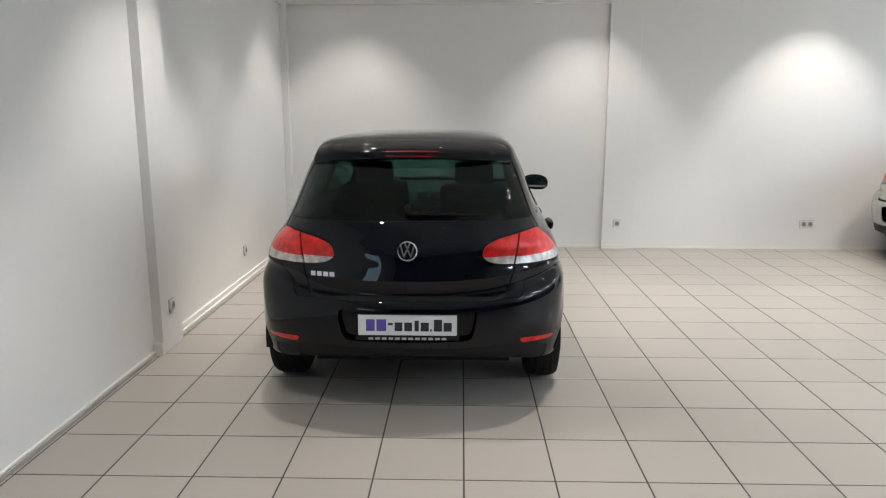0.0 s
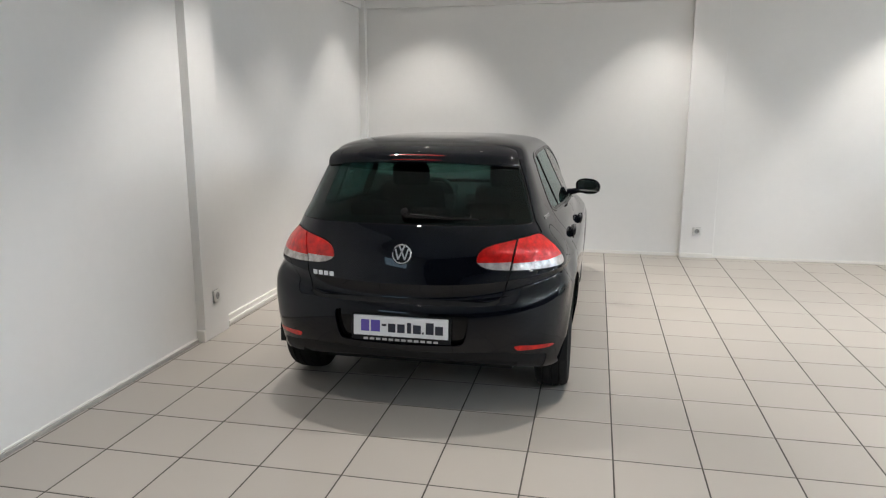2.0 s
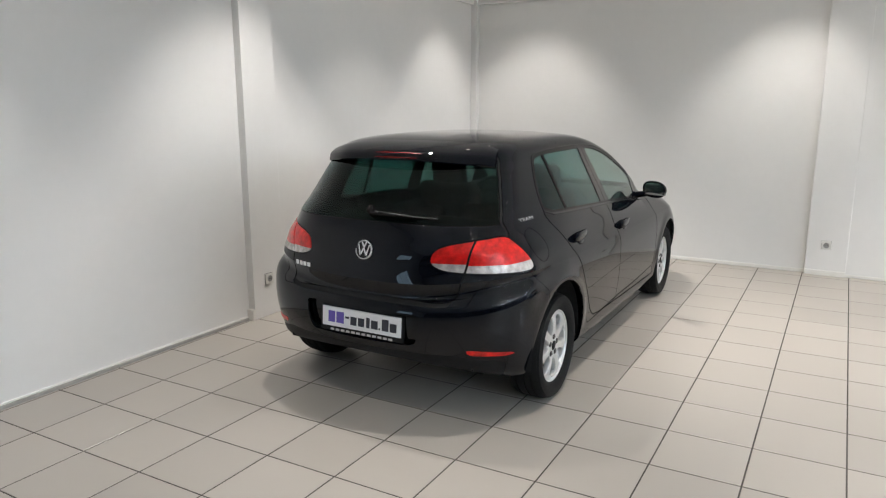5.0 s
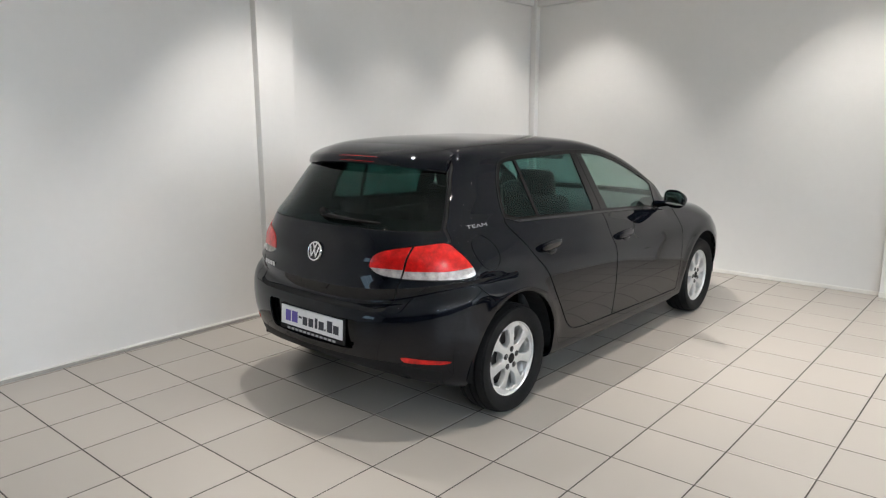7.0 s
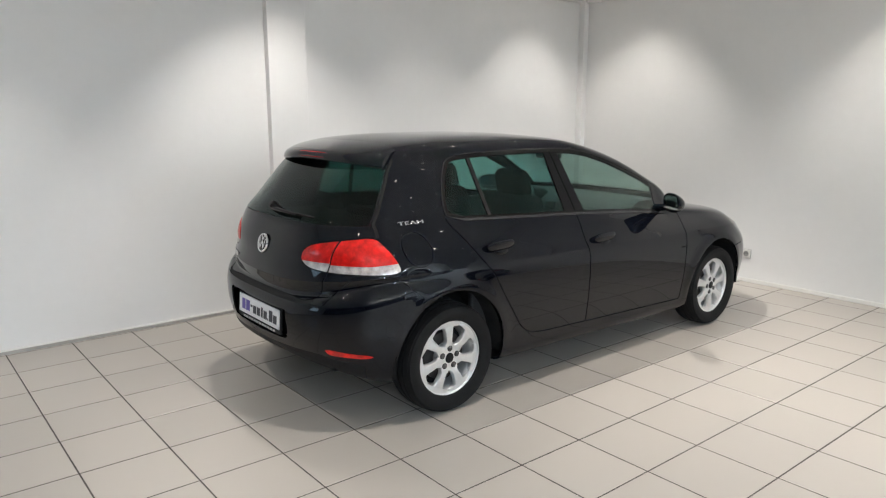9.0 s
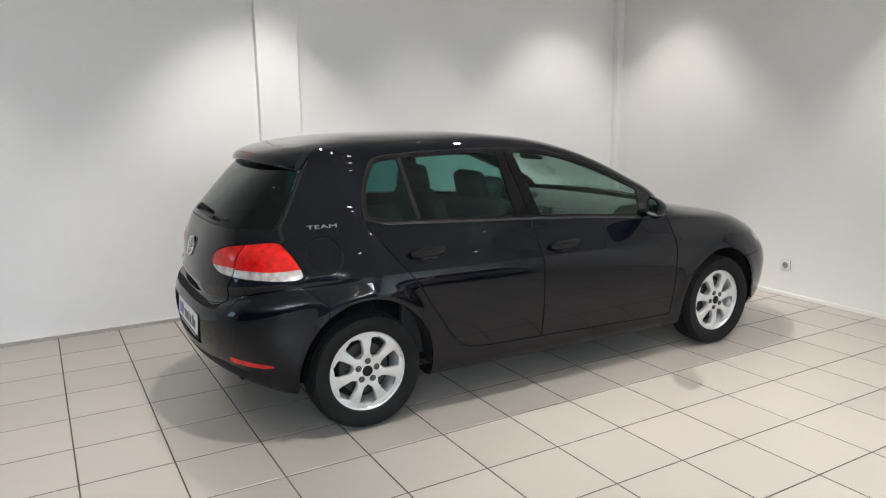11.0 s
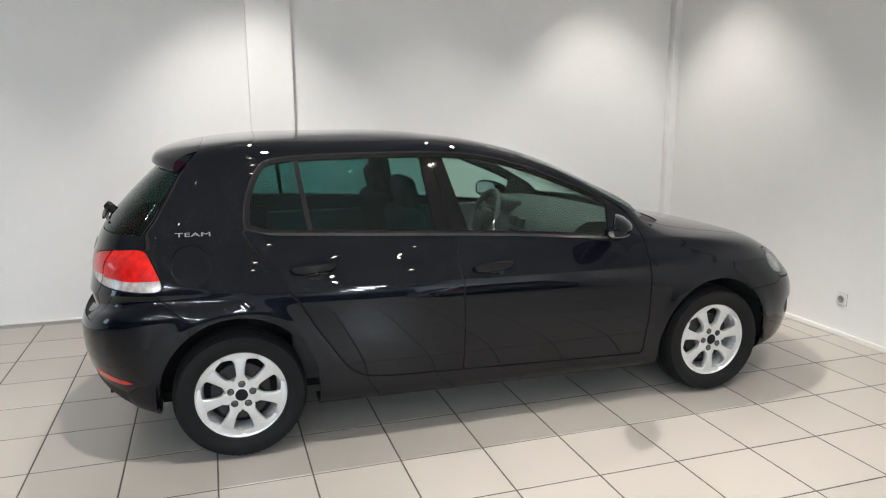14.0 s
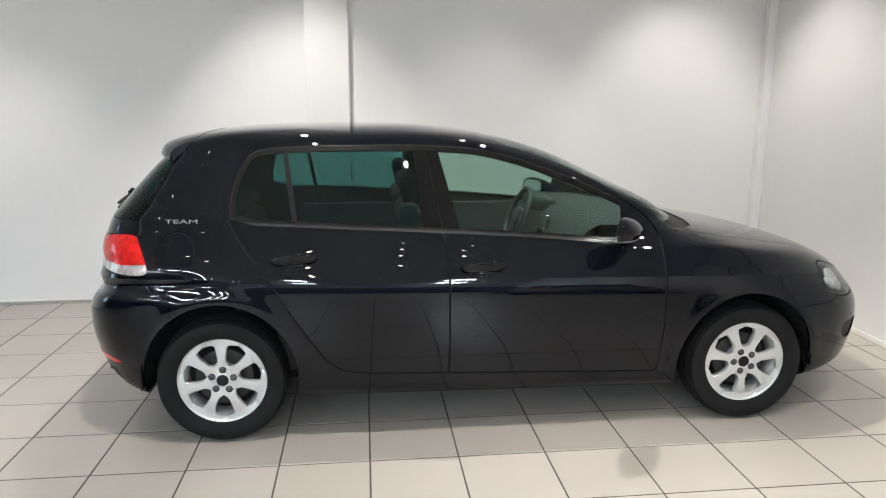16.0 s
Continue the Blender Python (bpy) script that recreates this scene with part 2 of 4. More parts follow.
add_box(bm, X_L - 0.16, X_L - 0.10, -2.23, -2.17, z0 + 0.06, z1 - 0.06)
win = setting("window_1", bm, M_ALU, "window in a grey aluminium frame", "window")
for a, c in ((y0 + 0.06, -2.23), (-2.17, y1 - 0.06)):
    pane = part("pane", box(X_L - 0.133, X_L - 0.127, a, c, z0 + 0.06, z1 - 0.06), M_PANE, win)
    pane.visible_shadow = False

# skirtings
setting("skirting_west", box(X_L, X_L + 0.022, Y_F, 4.405, -0.004, 0.018, 0.003), M_SKIRT, "grey tile skirting with a worn edge", "skirting")
setting("skirting_west_cap", box(X_L, X_L + 0.012, Y_F, 4.405, 0.018, 0.030, 0.003), M_BOARD, "thin white plaster strip on the skirting", "skirting")
setting("skirting_block", box(X_L + 0.005, X_P + 0.004, 4.385, 4.41, 0.0, 0.085, 0.003), M_BOARD, "short white skirting block at the pilaster foot", "skirting")
bm = box(X_B, X_B + 0.02, 4.83, Y_B - 0.075, 0, 0.07, 0.003)
add_box(bm, X_B, X_B + 0.032, 4.83, Y_B - 0.075, 0, 0.03, 0.004)
setting("baseboard", bm, M_BOARD, "white stepped wooden baseboard along the wall", "baseboard")
setting("skirting_north", box(X_B + 0.075, 1.632, Y_B - 0.010, Y_B, 0, 0.035, 0.003), M_BOARD, "low white skirting under the white wall", "skirting")
setting("skirting_pilaster", box(1.632, 1.985, Y_P - 0.012, Y_P, 0, 0.05, 0.003), M_BOARD, "white skirting at the pilaster foot", "skirting")
setting("skirting_north_beyond", box(1.985, X_E, Y_R - 0.008, Y_R, 0, 0.028, 0.003), M_BOARD, "low white skirting under the white wall", "skirting")


def socket(m, gangs=1, label="white single power socket on the wall"):
    """Wall socket, facing local -y."""
    ob = thing("power_socket", m, label, "socket", "wall sockets")
    w = 0.041 * gangs
    part("cover_plate", box(-w, w, -0.014, -0.003, -0.041, 0.041, 0.004), M_SOCKET, ob)
    # dark rim behind the plate, drawn as its shadow line
    part("shadow_rim", box(-w - 0.0015, w + 0.0015, -0.003, 0, -0.0425, 0.0425), M_SOCKET_SHADE, ob)
    for g in range(gangs):
        cx = (g - (gangs - 1) / 2) * 0.075
        bm = lathe([(0.026, -0.0155), (0.0235, -0.016), (0.0215, -0.0145), (0.0, -0.0145)], "y", 28)
        bmesh.ops.translate(bm, verts=bm.verts, vec=(cx, 0, 0))
        # the well's dark colour stands for the shade inside it
        well = smooth(part("socket_well", bm, M_SOCKET_SHADE, ob))
        for s in (-0.0095, 0.0095):
            bm = lathe([(0.0, -0.0165), (0.003, -0.0165), (0.003, -0.0145)], "y", 10)
            bmesh.ops.translate(bm, verts=bm.verts, vec=(cx + s, 0, 0))
            part("pin_hole", bm, M_HOLE, well)
    return ob


socket(pose(X_P, 4.575, 0.30, 0, 0, 90), 1, "white power socket on the white pilaster")
socket(pose(X_B, 6.50, 0.30, 0, 0, 90), 1, "white power socket above the white baseboard")
socket(pose(0.03, Y_B, 0.27), 1, "white power socket on the back wall")
socket(pose(1.80, Y_P, 0.30), 1, "white power socket on the pilaster")
socket(pose(4.0, Y_R, 0.30), 2, "white double power socket on the back wall")


def downlight(m):
    ob = thing("ceiling_downlight", m, "round recessed ceiling downlight with warm light", "downlight", "ceiling downlights")
    smooth(part("trim_ring", lathe([(0.030, -0.004), (0.034, -0.009), (0.046, -0.007), (0.05, 0.0)], "z", 28), M_METAL, ob))
    smooth(part("reflector", lathe([(0.030, -0.004), (0.027, -0.001), (0.025, 0.0)], "z", 28), M_METAL, ob))
    part("lit_lens", lathe([(0.0, -0.002), (0.026, -0.003)], "z", 20), M_LAMP, ob)
    return ob


first = downlight(pose(*DOWNLIGHTS[0], CEIL))
for lx, ly in DOWNLIGHTS[1:] + FAR_DOWNLIGHTS:
    copy_thing(first, pose(lx, ly, CEIL))


def tube_light(m):
    ob = thing("tube_light", m, "short white fluorescent ceiling light", "tube light", "fluorescent lights")
    part("housing", box(-0.1, 0.1, -0.36, 0.36, -0.07, 0, 0.008), M_METAL, ob)
    part("lit_tube", box(-0.018, 0.018, -0.3, 0.3, -0.108, -0.072, 0.01), M_TUBE, ob)
    return ob


first = tube_light(pose(*TUBES[0], CEIL))
for lx, ly in TUBES[1:]:
    copy_thing(first, pose(lx, ly, CEIL))
from mathutils import bvhtree

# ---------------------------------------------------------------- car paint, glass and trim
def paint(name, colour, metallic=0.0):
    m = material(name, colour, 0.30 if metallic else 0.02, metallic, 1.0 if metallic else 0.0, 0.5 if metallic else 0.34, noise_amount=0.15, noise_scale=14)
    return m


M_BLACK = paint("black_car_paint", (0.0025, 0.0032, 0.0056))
M_SILVER = paint("silver_car_paint", (0.42, 0.42, 0.40), 0.5)
M_INNER = material("black_underseal", (0.005, 0.005, 0.005), 0.9, noise_amount=0.2, noise_scale=20)
M_PLASTIC = material("black_grained_plastic", (0.009, 0.009, 0.010), 0.55, spec=0.2, noise_amount=0.2, noise_scale=60, bump=0.15, bump_scale=700)
M_GLOSSTRIM = material("black_gloss_trim", (0.003, 0.003, 0.0035), 0.04, spec=0.3)
M_SEAL = material("dark_window_seal", (0.006, 0.006, 0.006), 0.25, spec=0.2)
M_TRIM = material("satin_grey_trim", (0.058, 0.058, 0.061), 0.20, 0.6)
M_RING = material("dark_satin_strip", (0.030, 0.030, 0.031), 0.14, 0.5)
M_INDICATOR = material("smoked_grey_plastic", (0.10, 0.10, 0.10), 0.25)
M_BAR = material("matt_black_strip", (0.012, 0.012, 0.0125), 0.7, spec=0.1)
M_RUBBER = material("black_tyre_rubber", (0.0065, 0.0065, 0.0068), 0.75, spec=0.25, noise_amount=0.25, noise_scale=18, bump=0.2, bump_scale=260)
M_BRAKE = material("dull_brake_iron", (0.055, 0.050, 0.047), 0.55, 0.5, noise_amount=0.2, noise_scale=40)
M_ALLOY = material("silver_alloy_paint", (0.66, 0.66, 0.65), 0.42, 0.6, 0.0, noise_amount=0.05, noise_scale=25)
M_STEEL = material("dull_steel", (0.06, 0.058, 0.056), 0.5, 0.8, noise_amount=0.2, noise_scale=30)
# dark metal for the rings that stand for shade round the bolts
M_BOLT = material("bolt_shade_ring", (0.025, 0.025, 0.025), 0.4, 0.7)
M_BOLTHEAD = material("grey_wheel_bolt", (0.13, 0.13, 0.13), 0.35, 0.8)
M_CHROME = material("chrome", (0.75, 0.76, 0.77), 0.08, 1.0)
M_MIRROR = material("mirror_glass", (0.55, 0.60, 0.61), 0.02, 1.0)


def lens(name, colour, metal, rough, facet, depth):
    """Moulded lamp plastic: bright facets under a smooth clear skin."""
    m = material(name, colour, rough, metal, 0.55, 0.3, noise_amount=0.5, noise_scale=27)
    nt = m.node_tree
    b = nt.nodes["Principled BSDF"]
    cells = nt.nodes.new("ShaderNodeTexVoronoi")
    cells.inputs["Scale"].default_value = facet
    nt.links.new(nt.nodes.new("ShaderNodeNewGeometry").outputs["Position"], cells.inputs["Vector"])
    bp = nt.nodes.new("ShaderNodeBump")
    bp.inputs["Strength"].default_value, bp.inputs["Distance"].default_value = depth, 0.004
    nt.links.new(cells.outputs["Distance"], bp.inputs["Height"])
    nt.links.new(bp.outputs[0], b.inputs["Normal"])
    return m


M_RED = lens("red_lamp_lens", (0.60, 0.008, 0.006), 0.12, 0.28, 55, 0.16)
M_DEEP = material("dark_red_lamp_lens", (0.34, 0.010, 0.014), 0.25, spec=0.15)
M_CLEAR = lens("clear_lamp_lens", (0.50, 0.46, 0.44), 0.25, 0.20, 60, 0.25)
M_HEAD = glass("clear_headlamp_cover", (0.86, 0.88, 0.88))
M_SIDEGLASS = glass("green_tinted_side_glass", (0.76, 0.87, 0.84))
M_DARKGLASS = glass("dark_tinted_rear_glass", (0.45, 0.66, 0.645))
M_HATCHGLASS = glass("dark_tinted_hatch_glass", (0.29, 0.41, 0.39))
M_SCREEN = glass("windscreen_glass", (0.80, 0.88, 0.86))
M_CLOTH = material("black_seat_cloth", (0.014, 0.014, 0.015), 0.95, noise_amount=0.3, noise_scale=90, bump=0.3, bump_scale=500)
M_DASH = material("black_soft_dashboard", (0.026, 0.027, 0.028), 0.6, noise_amount=0.15, noise_scale=80, bump=0.15, bump_scale=600)
M_LINER = material("grey_headliner", (0.30, 0.30, 0.29), 0.95)
M_PLATE = material("white_plate", (0.72, 0.73, 0.74), 0.3, noise_amount=0.02)
M_INK = material("dark_blue_black_ink", (0.02, 0.022, 0.035), 0.4)
M_BLUE = material("violet_blue_ink", (0.10, 0.07, 0.34), 0.4)
M_GREYINK = material("pale_grey_print", (0.45, 0.45, 0.44), 0.4)

# ---------------------------------------------------------------- the shape of the body
# Lines that run from the middle of the tail round the side to the middle of the nose, from the sills to the roof.
# height at tail, rear side, front side, nose; half width; tail end, nose end; lengths of the tail's and nose's rounding; their squareness
LINES = [
    (0.345, 0.215, 0.195, 0.19, 0.70, -0.50, 3.26, 0.36, 0.70, 2.2, 2.3),
    (0.325, 0.215, 0.195, 0.19, 0.82, -0.61, 3.34, 0.40, 0.75, 2.2, 2.3),
    (0.335, 0.245, 0.225, 0.22, 0.850, -0.68, 3.41, 0.43, 0.78, 2.2, 2.4),
    (0.40, 0.33, 0.31, 0.32, 0.866, -0.722, 3.46, 0.45, 0.80, 2.3, 2.5),
    (0.50, 0.48, 0.46, 0.44, 0.882, -0.735, 3.48, 0.46, 0.80, 2.55, 2.5),
    (0.58, 0.60, 0.57, 0.53, 0.888, -0.733, 3.475, 0.46, 0.80, 2.6, 2.45),
    (0.625, 0.69, 0.66, 0.59, 0.889, -0.720, 3.445, 0.46, 0.80, 2.55, 2.35),
    (0.648, 0.735, 0.705, 0.625, 0.887, -0.697, 3.42, 0.46, 0.80, 2.5, 2.25),
    (0.662, 0.768, 0.735, 0.655, 0.882, -0.672, 3.40, 0.46, 0.80, 2.5, 2.2),
    (0.74, 0.797, 0.768, 0.685, 0.874, -0.686, 3.38, 0.46, 0.80, 2.5, 2.15),
    (0.80, 0.842, 0.803, 0.715, 0.852, -0.678, 3.35, 0.46, 0.80, 2.35, 2.1),
    (0.87, 0.895, 0.843, 0.780, 0.830, -0.667, 3.22, 0.46, 0.80, 2.5, 2.4),
    (0.95, 0.965, 0.897, 0.856, 0.806, -0.638, 2.95, 0.45, 0.80, 2.85, 2.7),
    (1.03, 1.040, 0.940, 0.974, 0.776, -0.604, 2.40, 0.44, 0.42, 2.9, 3.2),
    (1.10, 1.105, 1.020, 1.075, 0.744, -0.549, 2.19, 0.42, 0.33, 2.8, 6.0),
    (1.20, 1.20, 1.150, 1.175, 0.692, -0.455, 1.985, 0.39, 0.30, 3.0, 6.0),
    (1.30, 1.295, 1.27, 1.285, 0.642, -0.350, 1.76, 0.35, 0.33, 3.4, 4.6),
    (1.365, 1.362, 1.352, 1.364, 0.608, -0.275, 1.56, 0.32, 0.38, 3.6, 3.8),
    (1.397, 1.402, 1.393, 1.401, 0.583, -0.235, 1.42, 0.32, 0.41, 3.6, 3.6),
    (1.424, 1.432, 1.427, 1.430, 0.540, -0.175, 1.28, 0.34, 0.44, 3.4, 3.5),
    (1.447, 1.451, 1.449, 1.450, 0.472, -0.07, 1.12, 0.36, 0.42, 3.2, 3.2),
    (1.463, 1.4645, 1.4635, 1.464, 0.370, 0.08, 0.98, 0.30, 0.35, 2.9, 2.9),
    (1.4715, 1.472, 1.4715, 1.471, 0.215, 0.23, 0.84, 0.20, 0.24, 2.5, 2.5),
    (1.4745, 1.4745, 1.4745, 1.4745, 0.0, 0.40, 0.66, 0.05, 0.05, 2.0, 2.0),
]
CREASES = (9,)
N_REAR, N_SIDE, N_FRONT = 48, 190, 44
FLARES = ((0.002, 0.315, 0.357, 0.372), (2.565, 0.30, 0.36, 0.375))   # wheel arches: y, z, half length, height


def wrap_line(zr, zsr, zsf, zf, w, yr, yf, lr, lf, nr, nf):
    out = []
    y0, y1 = yr + lr, yf - lf
    def side_z(y):
        return zsr + (zsf - zsr) * (y - 0.0) / 2.1
    for k in range(N_REAR):
        a = math.pi / 2 * k / N_REAR
        x, y = w * math.sin(a) ** (2 / nr), yr + lr * (1 - math.cos(a) ** (2 / nr))
        f = math.sin(a) ** 2
        out.append((x, y, zr + (side_z(y) - zr) * f))
    for k in range(N_SIDE + 1):
        y = y0 + (y1 - y0) * k / N_SIDE
        out.append((w, y, side_z(y)))
    for k in range(1, N_FRONT + 1):
        a = math.pi / 2 * k / N_FRONT
        x, y = w * max(math.cos(a), 0) ** (2 / nf), yf - lf * (1 - math.sin(a) ** (2 / nf))
        f = math.sin(a) ** 2
        zs = side_z(y1 + (y - y1) * 0.6)
        out.append((x, y, zs + (zf - zs) * f))
    out = np.array(out)
    barrel = 1 - np.where(out[:, 1] < 1.25, 0.030, 0.010) * np.abs((out[:, 1] - 1.25) / 1.4) ** 3
    out[:, 0] *= np.clip(barrel, 0.9, 1)
    out[0, 0] = out[-1, 0] = 0
    return out


def natural_spline(t, p, q):
    """Natural cubic spline through p at t, read at q; p may hold any number of columns."""
    n = len(t)
    h = np.diff(t)
    a = np.zeros((n, n))
    r = np.zeros_like(p)
    a[0, 0] = a[-1, -1] = 1
    for i in range(1, n - 1):
        a[i, i - 1:i + 2] = h[i - 1], 2 * (h[i - 1] + h[i]), h[i]
        r[i] = 6 * ((p[i + 1] - p[i]) / h[i] - (p[i] - p[i - 1]) / h[i - 1])
    m = np.linalg.solve(a, r)
    i = np.clip(np.searchsorted(t, q) - 1, 0, n - 2)
    u, v = (t[i + 1] - q)[:, None], (q - t[i])[:, None]
    hi = h[i][:, None]
    return (m[i] * u**3 + m[i + 1] * v**3) / (6 * hi) + (p[i] / hi - m[i] * hi / 6) * u + (p[i + 1] / hi - m[i + 1] * hi / 6) * v


def body_grid():
    lines = np.array([wrap_line(*row) for row in LINES])
    gaps = np.linalg.norm(np.diff(lines, axis=0), axis=2).mean(1)
    t = np.r_[0, np.cumsum(gaps)]
    rows, marks = [], [0, *CREASES, len(LINES) - 1]
    for a, b in zip(marks, marks[1:]):
        count = max(4, int((t[b] - t[a]) / 0.0135))
        q = np.linspace(t[a], t[b], count + 1)
        flat = lines[a:b + 1].reshape(b - a + 1, -1)
        got = natural_spline(t[a:b + 1], flat, q).reshape(len(q), -1, 3)
        rows.append((got, a > 0))
    return rows


class Skin:
    """Half of the body as polygons with a normal at every corner, which can be cut along lines drawn on it."""

    def __init__(self):
        self.pos, self.nrm, self.faces = [], [], []
        for got, _ in body_grid():
            r, c = got.shape[:2]
            for cy, cz, ry, rz in FLARES:
                d = np.hypot((got[..., 1] - cy) / ry, (got[..., 2] - cz) / rz)
                lip = 0.010 * np.exp(-((d - 1.03) / 0.13) ** 2) * np.clip((0.80 - got[..., 2]) / 0.1, 0, 1) * np.clip((got[..., 2] - 0.24) / 0.16, 0, 1) * np.clip((got[..., 0] - 0.6) / 0.15, 0, 1)
                got[..., 0] += lip
            # the cabin narrows towards the tail and the windscreen
            high = np.clip((got[..., 2] - 0.80) / 0.20, 0, 1)
            high = high * high * (3 - 2 * high) * np.clip((1.46 - got[..., 2]) / 0.12, 0, 1)
            back = np.clip((0.95 - got[..., 1]) / 0.9, 0, 1.6) ** 1.6
            fore = np.clip((got[..., 1] - 1.15) / 0.7, 0, 1.2) ** 2
            got[..., 0] *= 1 - high * (0.047 * back * (1 - 0.6 * np.clip((got[..., 2] - 1.1) / 0.2, 0, 1)) + 0.045 * fore)
            # haunch over the rear wheels
            ramp = np.clip((0.75 - got[..., 1]) / 0.95, 0, 1)
            ramp = ramp * ramp * (3 - 2 * ramp)
            got[..., 0] *= 1 + 0.030 * ramp * np.exp(-((got[..., 2] - 0.915) / 0.075) ** 2)
            # tuck under the tail lamps
            tuck = np.clip((0.10 - got[..., 1]) / 0.35, 0, 1)
            tuck = tuck * tuck * (3 - 2 * tuck)
            got[..., 0] *= 1 - 0.024 * tuck * np.exp(-((got[..., 2] - 0.775) / 0.055) ** 2)
            got[..., 0] = np.maximum(got[..., 0], 0)
            got[:, 0, 0] = got[:, -1, 0] = 0
            du, dv = np.gradient(got, axis=1), np.gradient(got, axis=0)
            n = np.cross(du, dv)
            ln = np.linalg.norm(n, axis=2, keepdims=True)
            n = np.where(ln > 1e-9, n / np.maximum(ln, 1e-12), (0, 0, 1))
            n[:, 0, 0] = n[:, -1, 0] = 0
            n[(got[..., 2] > 1.35) & (n[..., 2] < 0)] *= -1
            n[got[..., 2] > 1.4735] = (0, 0, 1)
            base = len(self.pos)
            self.pos += [tuple(p) for p in got.reshape(-1, 3)]
            self.nrm += [tuple(p) for p in n.reshape(-1, 3)]
            for i in range(r - 1):
                for j in range(c - 1):
                    a = base + i * c + j
                    self.faces.append([a, a + 1, a + c + 1, a + c])
        self.labels = ["body"] * len(self.faces)

    def cut(self, f, inside=None, outside=None, only=None):
        """Splits the faces of the labels in only along f = 0. Those with f < 0 get the label inside, the others outside."""
        pos = np.array(self.pos)
        val = list(f(pos[:, 0], pos[:, 1], pos[:, 2]))
        cache, faces, labels = {}, [], []

        def crossing(i, j):
            key = (i, j) if i < j else (j, i)
            if key not in cache:
                a, b = val[key[0]], val[key[1]]
                s = a / (a - b)
                p, q = self.pos[key[0]], self.pos[key[1]]
                self.pos.append(tuple(u + s * (v - u) for u, v in zip(p, q)))
                p, q = self.nrm[key[0]], self.nrm[key[1]]
                n = Vector([u + s * (v - u) for u, v in zip(p, q)]).normalized()
                self.nrm.append(tuple(n))
                val.append(0.0)
                cache[key] = len(self.pos) - 1
            return cache[key]

        for face, label in zip(self.faces, self.labels):
            if only and label not in only:
                faces.append(face), labels.append(label)
                continue
            signs = [val[i] < 0 for i in face]
            if all(signs) or not any(signs):
                faces.append(face), labels.append((inside if signs[0] else outside) or label)
                continue
            parts = ([], [])
            for k, i in enumerate(face):
                j = face[(k + 1) % len(face)]
                parts[int(signs[k])].append(i)
                if signs[k] != (val[j] < 0):
                    c = crossing(i, j)
                    parts[0].append(c), parts[1].append(c)
            for side, name in ((1, inside), (0, outside)):
                if len(parts[side]) > 2:
                    faces.append(parts[side]), labels.append(name or label)
        self.faces, self.labels = faces, labels

    def panel(self, f, name, half, only):
        """Cuts a panel out of the faces of the labels in only, with an open joint round it."""
        self.cut(grown(f, half), "fresh", only=only)
        self.cut(grown(f, -half), name, "gone", only=("fresh",))

    def piece(self, labels, thick=0.012, lift=0.0, mirror=False, both=False, drop=None):
        """A bmesh-free solid panel from all faces of these labels: outer skin, inner skin and rim."""
        chosen = [f for f, l in zip(self.faces, self.labels) if l in labels]
        used = sorted({i for f in chosen for i in f})
        index = {i: k for k, i in enumerate(used)}
        pos, nrm = np.array([self.pos[i] for i in used]).reshape(-1, 3), np.array([self.nrm[i] for i in used]).reshape(-1, 3)
        faces = [[index[i] for i in f] for f in chosen]
        edges = {}
        for f in faces:
            for a, b in zip(f, f[1:] + f[:1]):
                edges[(a, b)] = edges.get((a, b), 0) + 1
        rim = [(a, b) for a, b in edges if (b, a) not in edges and not (pos[a][0] < 1e-6 and pos[b][0] < 1e-6)]
        n = len(pos)
        outer, inner = pos + lift * nrm, pos - thick * nrm
        P, N, F = [*outer], [*nrm], [*faces]
        if thick:
            P += [*inner]
            N += [*(-nrm)]
            F += [[i + n for i in f][::-1] for f in faces]
            for a, b in rim:
                way = outer[b] - outer[a]
                out = np.cross(way, nrm[a])
                out = out / max(np.linalg.norm(out), 1e-9)
                k = len(P)
                P += [outer[a], outer[b], inner[b], inner[a]]
                N += [out] * 4
                F.append([k, k + 3, k + 2, k + 1])
        P, N = np.array(P), np.array(N)
        if both:
            m = len(P)
            keep = [i for i in range(m) if abs(P[i][0]) > 1e-6]
            to = {i: i for i in range(m)} | {i: m + k for k, i in enumerate(keep)}
            P, N = np.r_[P, P[keep] * (-1, 1, 1)], np.r_[N, N[keep] * (-1, 1, 1)]
            F = F + [[to[i] for i in f][::-1] for f in F]
        elif mirror:
            P, N = P * (-1, 1, 1), N * (-1, 1, 1)
            F = [f[::-1] for f in F]
        return P, N, F


def skin_part(name, piece, mat, parent, label=""):
    P, N, F = piece
    me = bpy.data.meshes.new(name)
    me.from_pydata([tuple(p) for p in P], [], F)
    me.polygons.foreach_set("use_smooth", [True] * len(me.polygons))
    me.normals_split_custom_set_from_vertices([tuple(n) for n in N])
    me.materials.append(mat)
    ob = new(name, me)
    ob.parent = parent
    if label:
        ob["label"] = label
    return ob


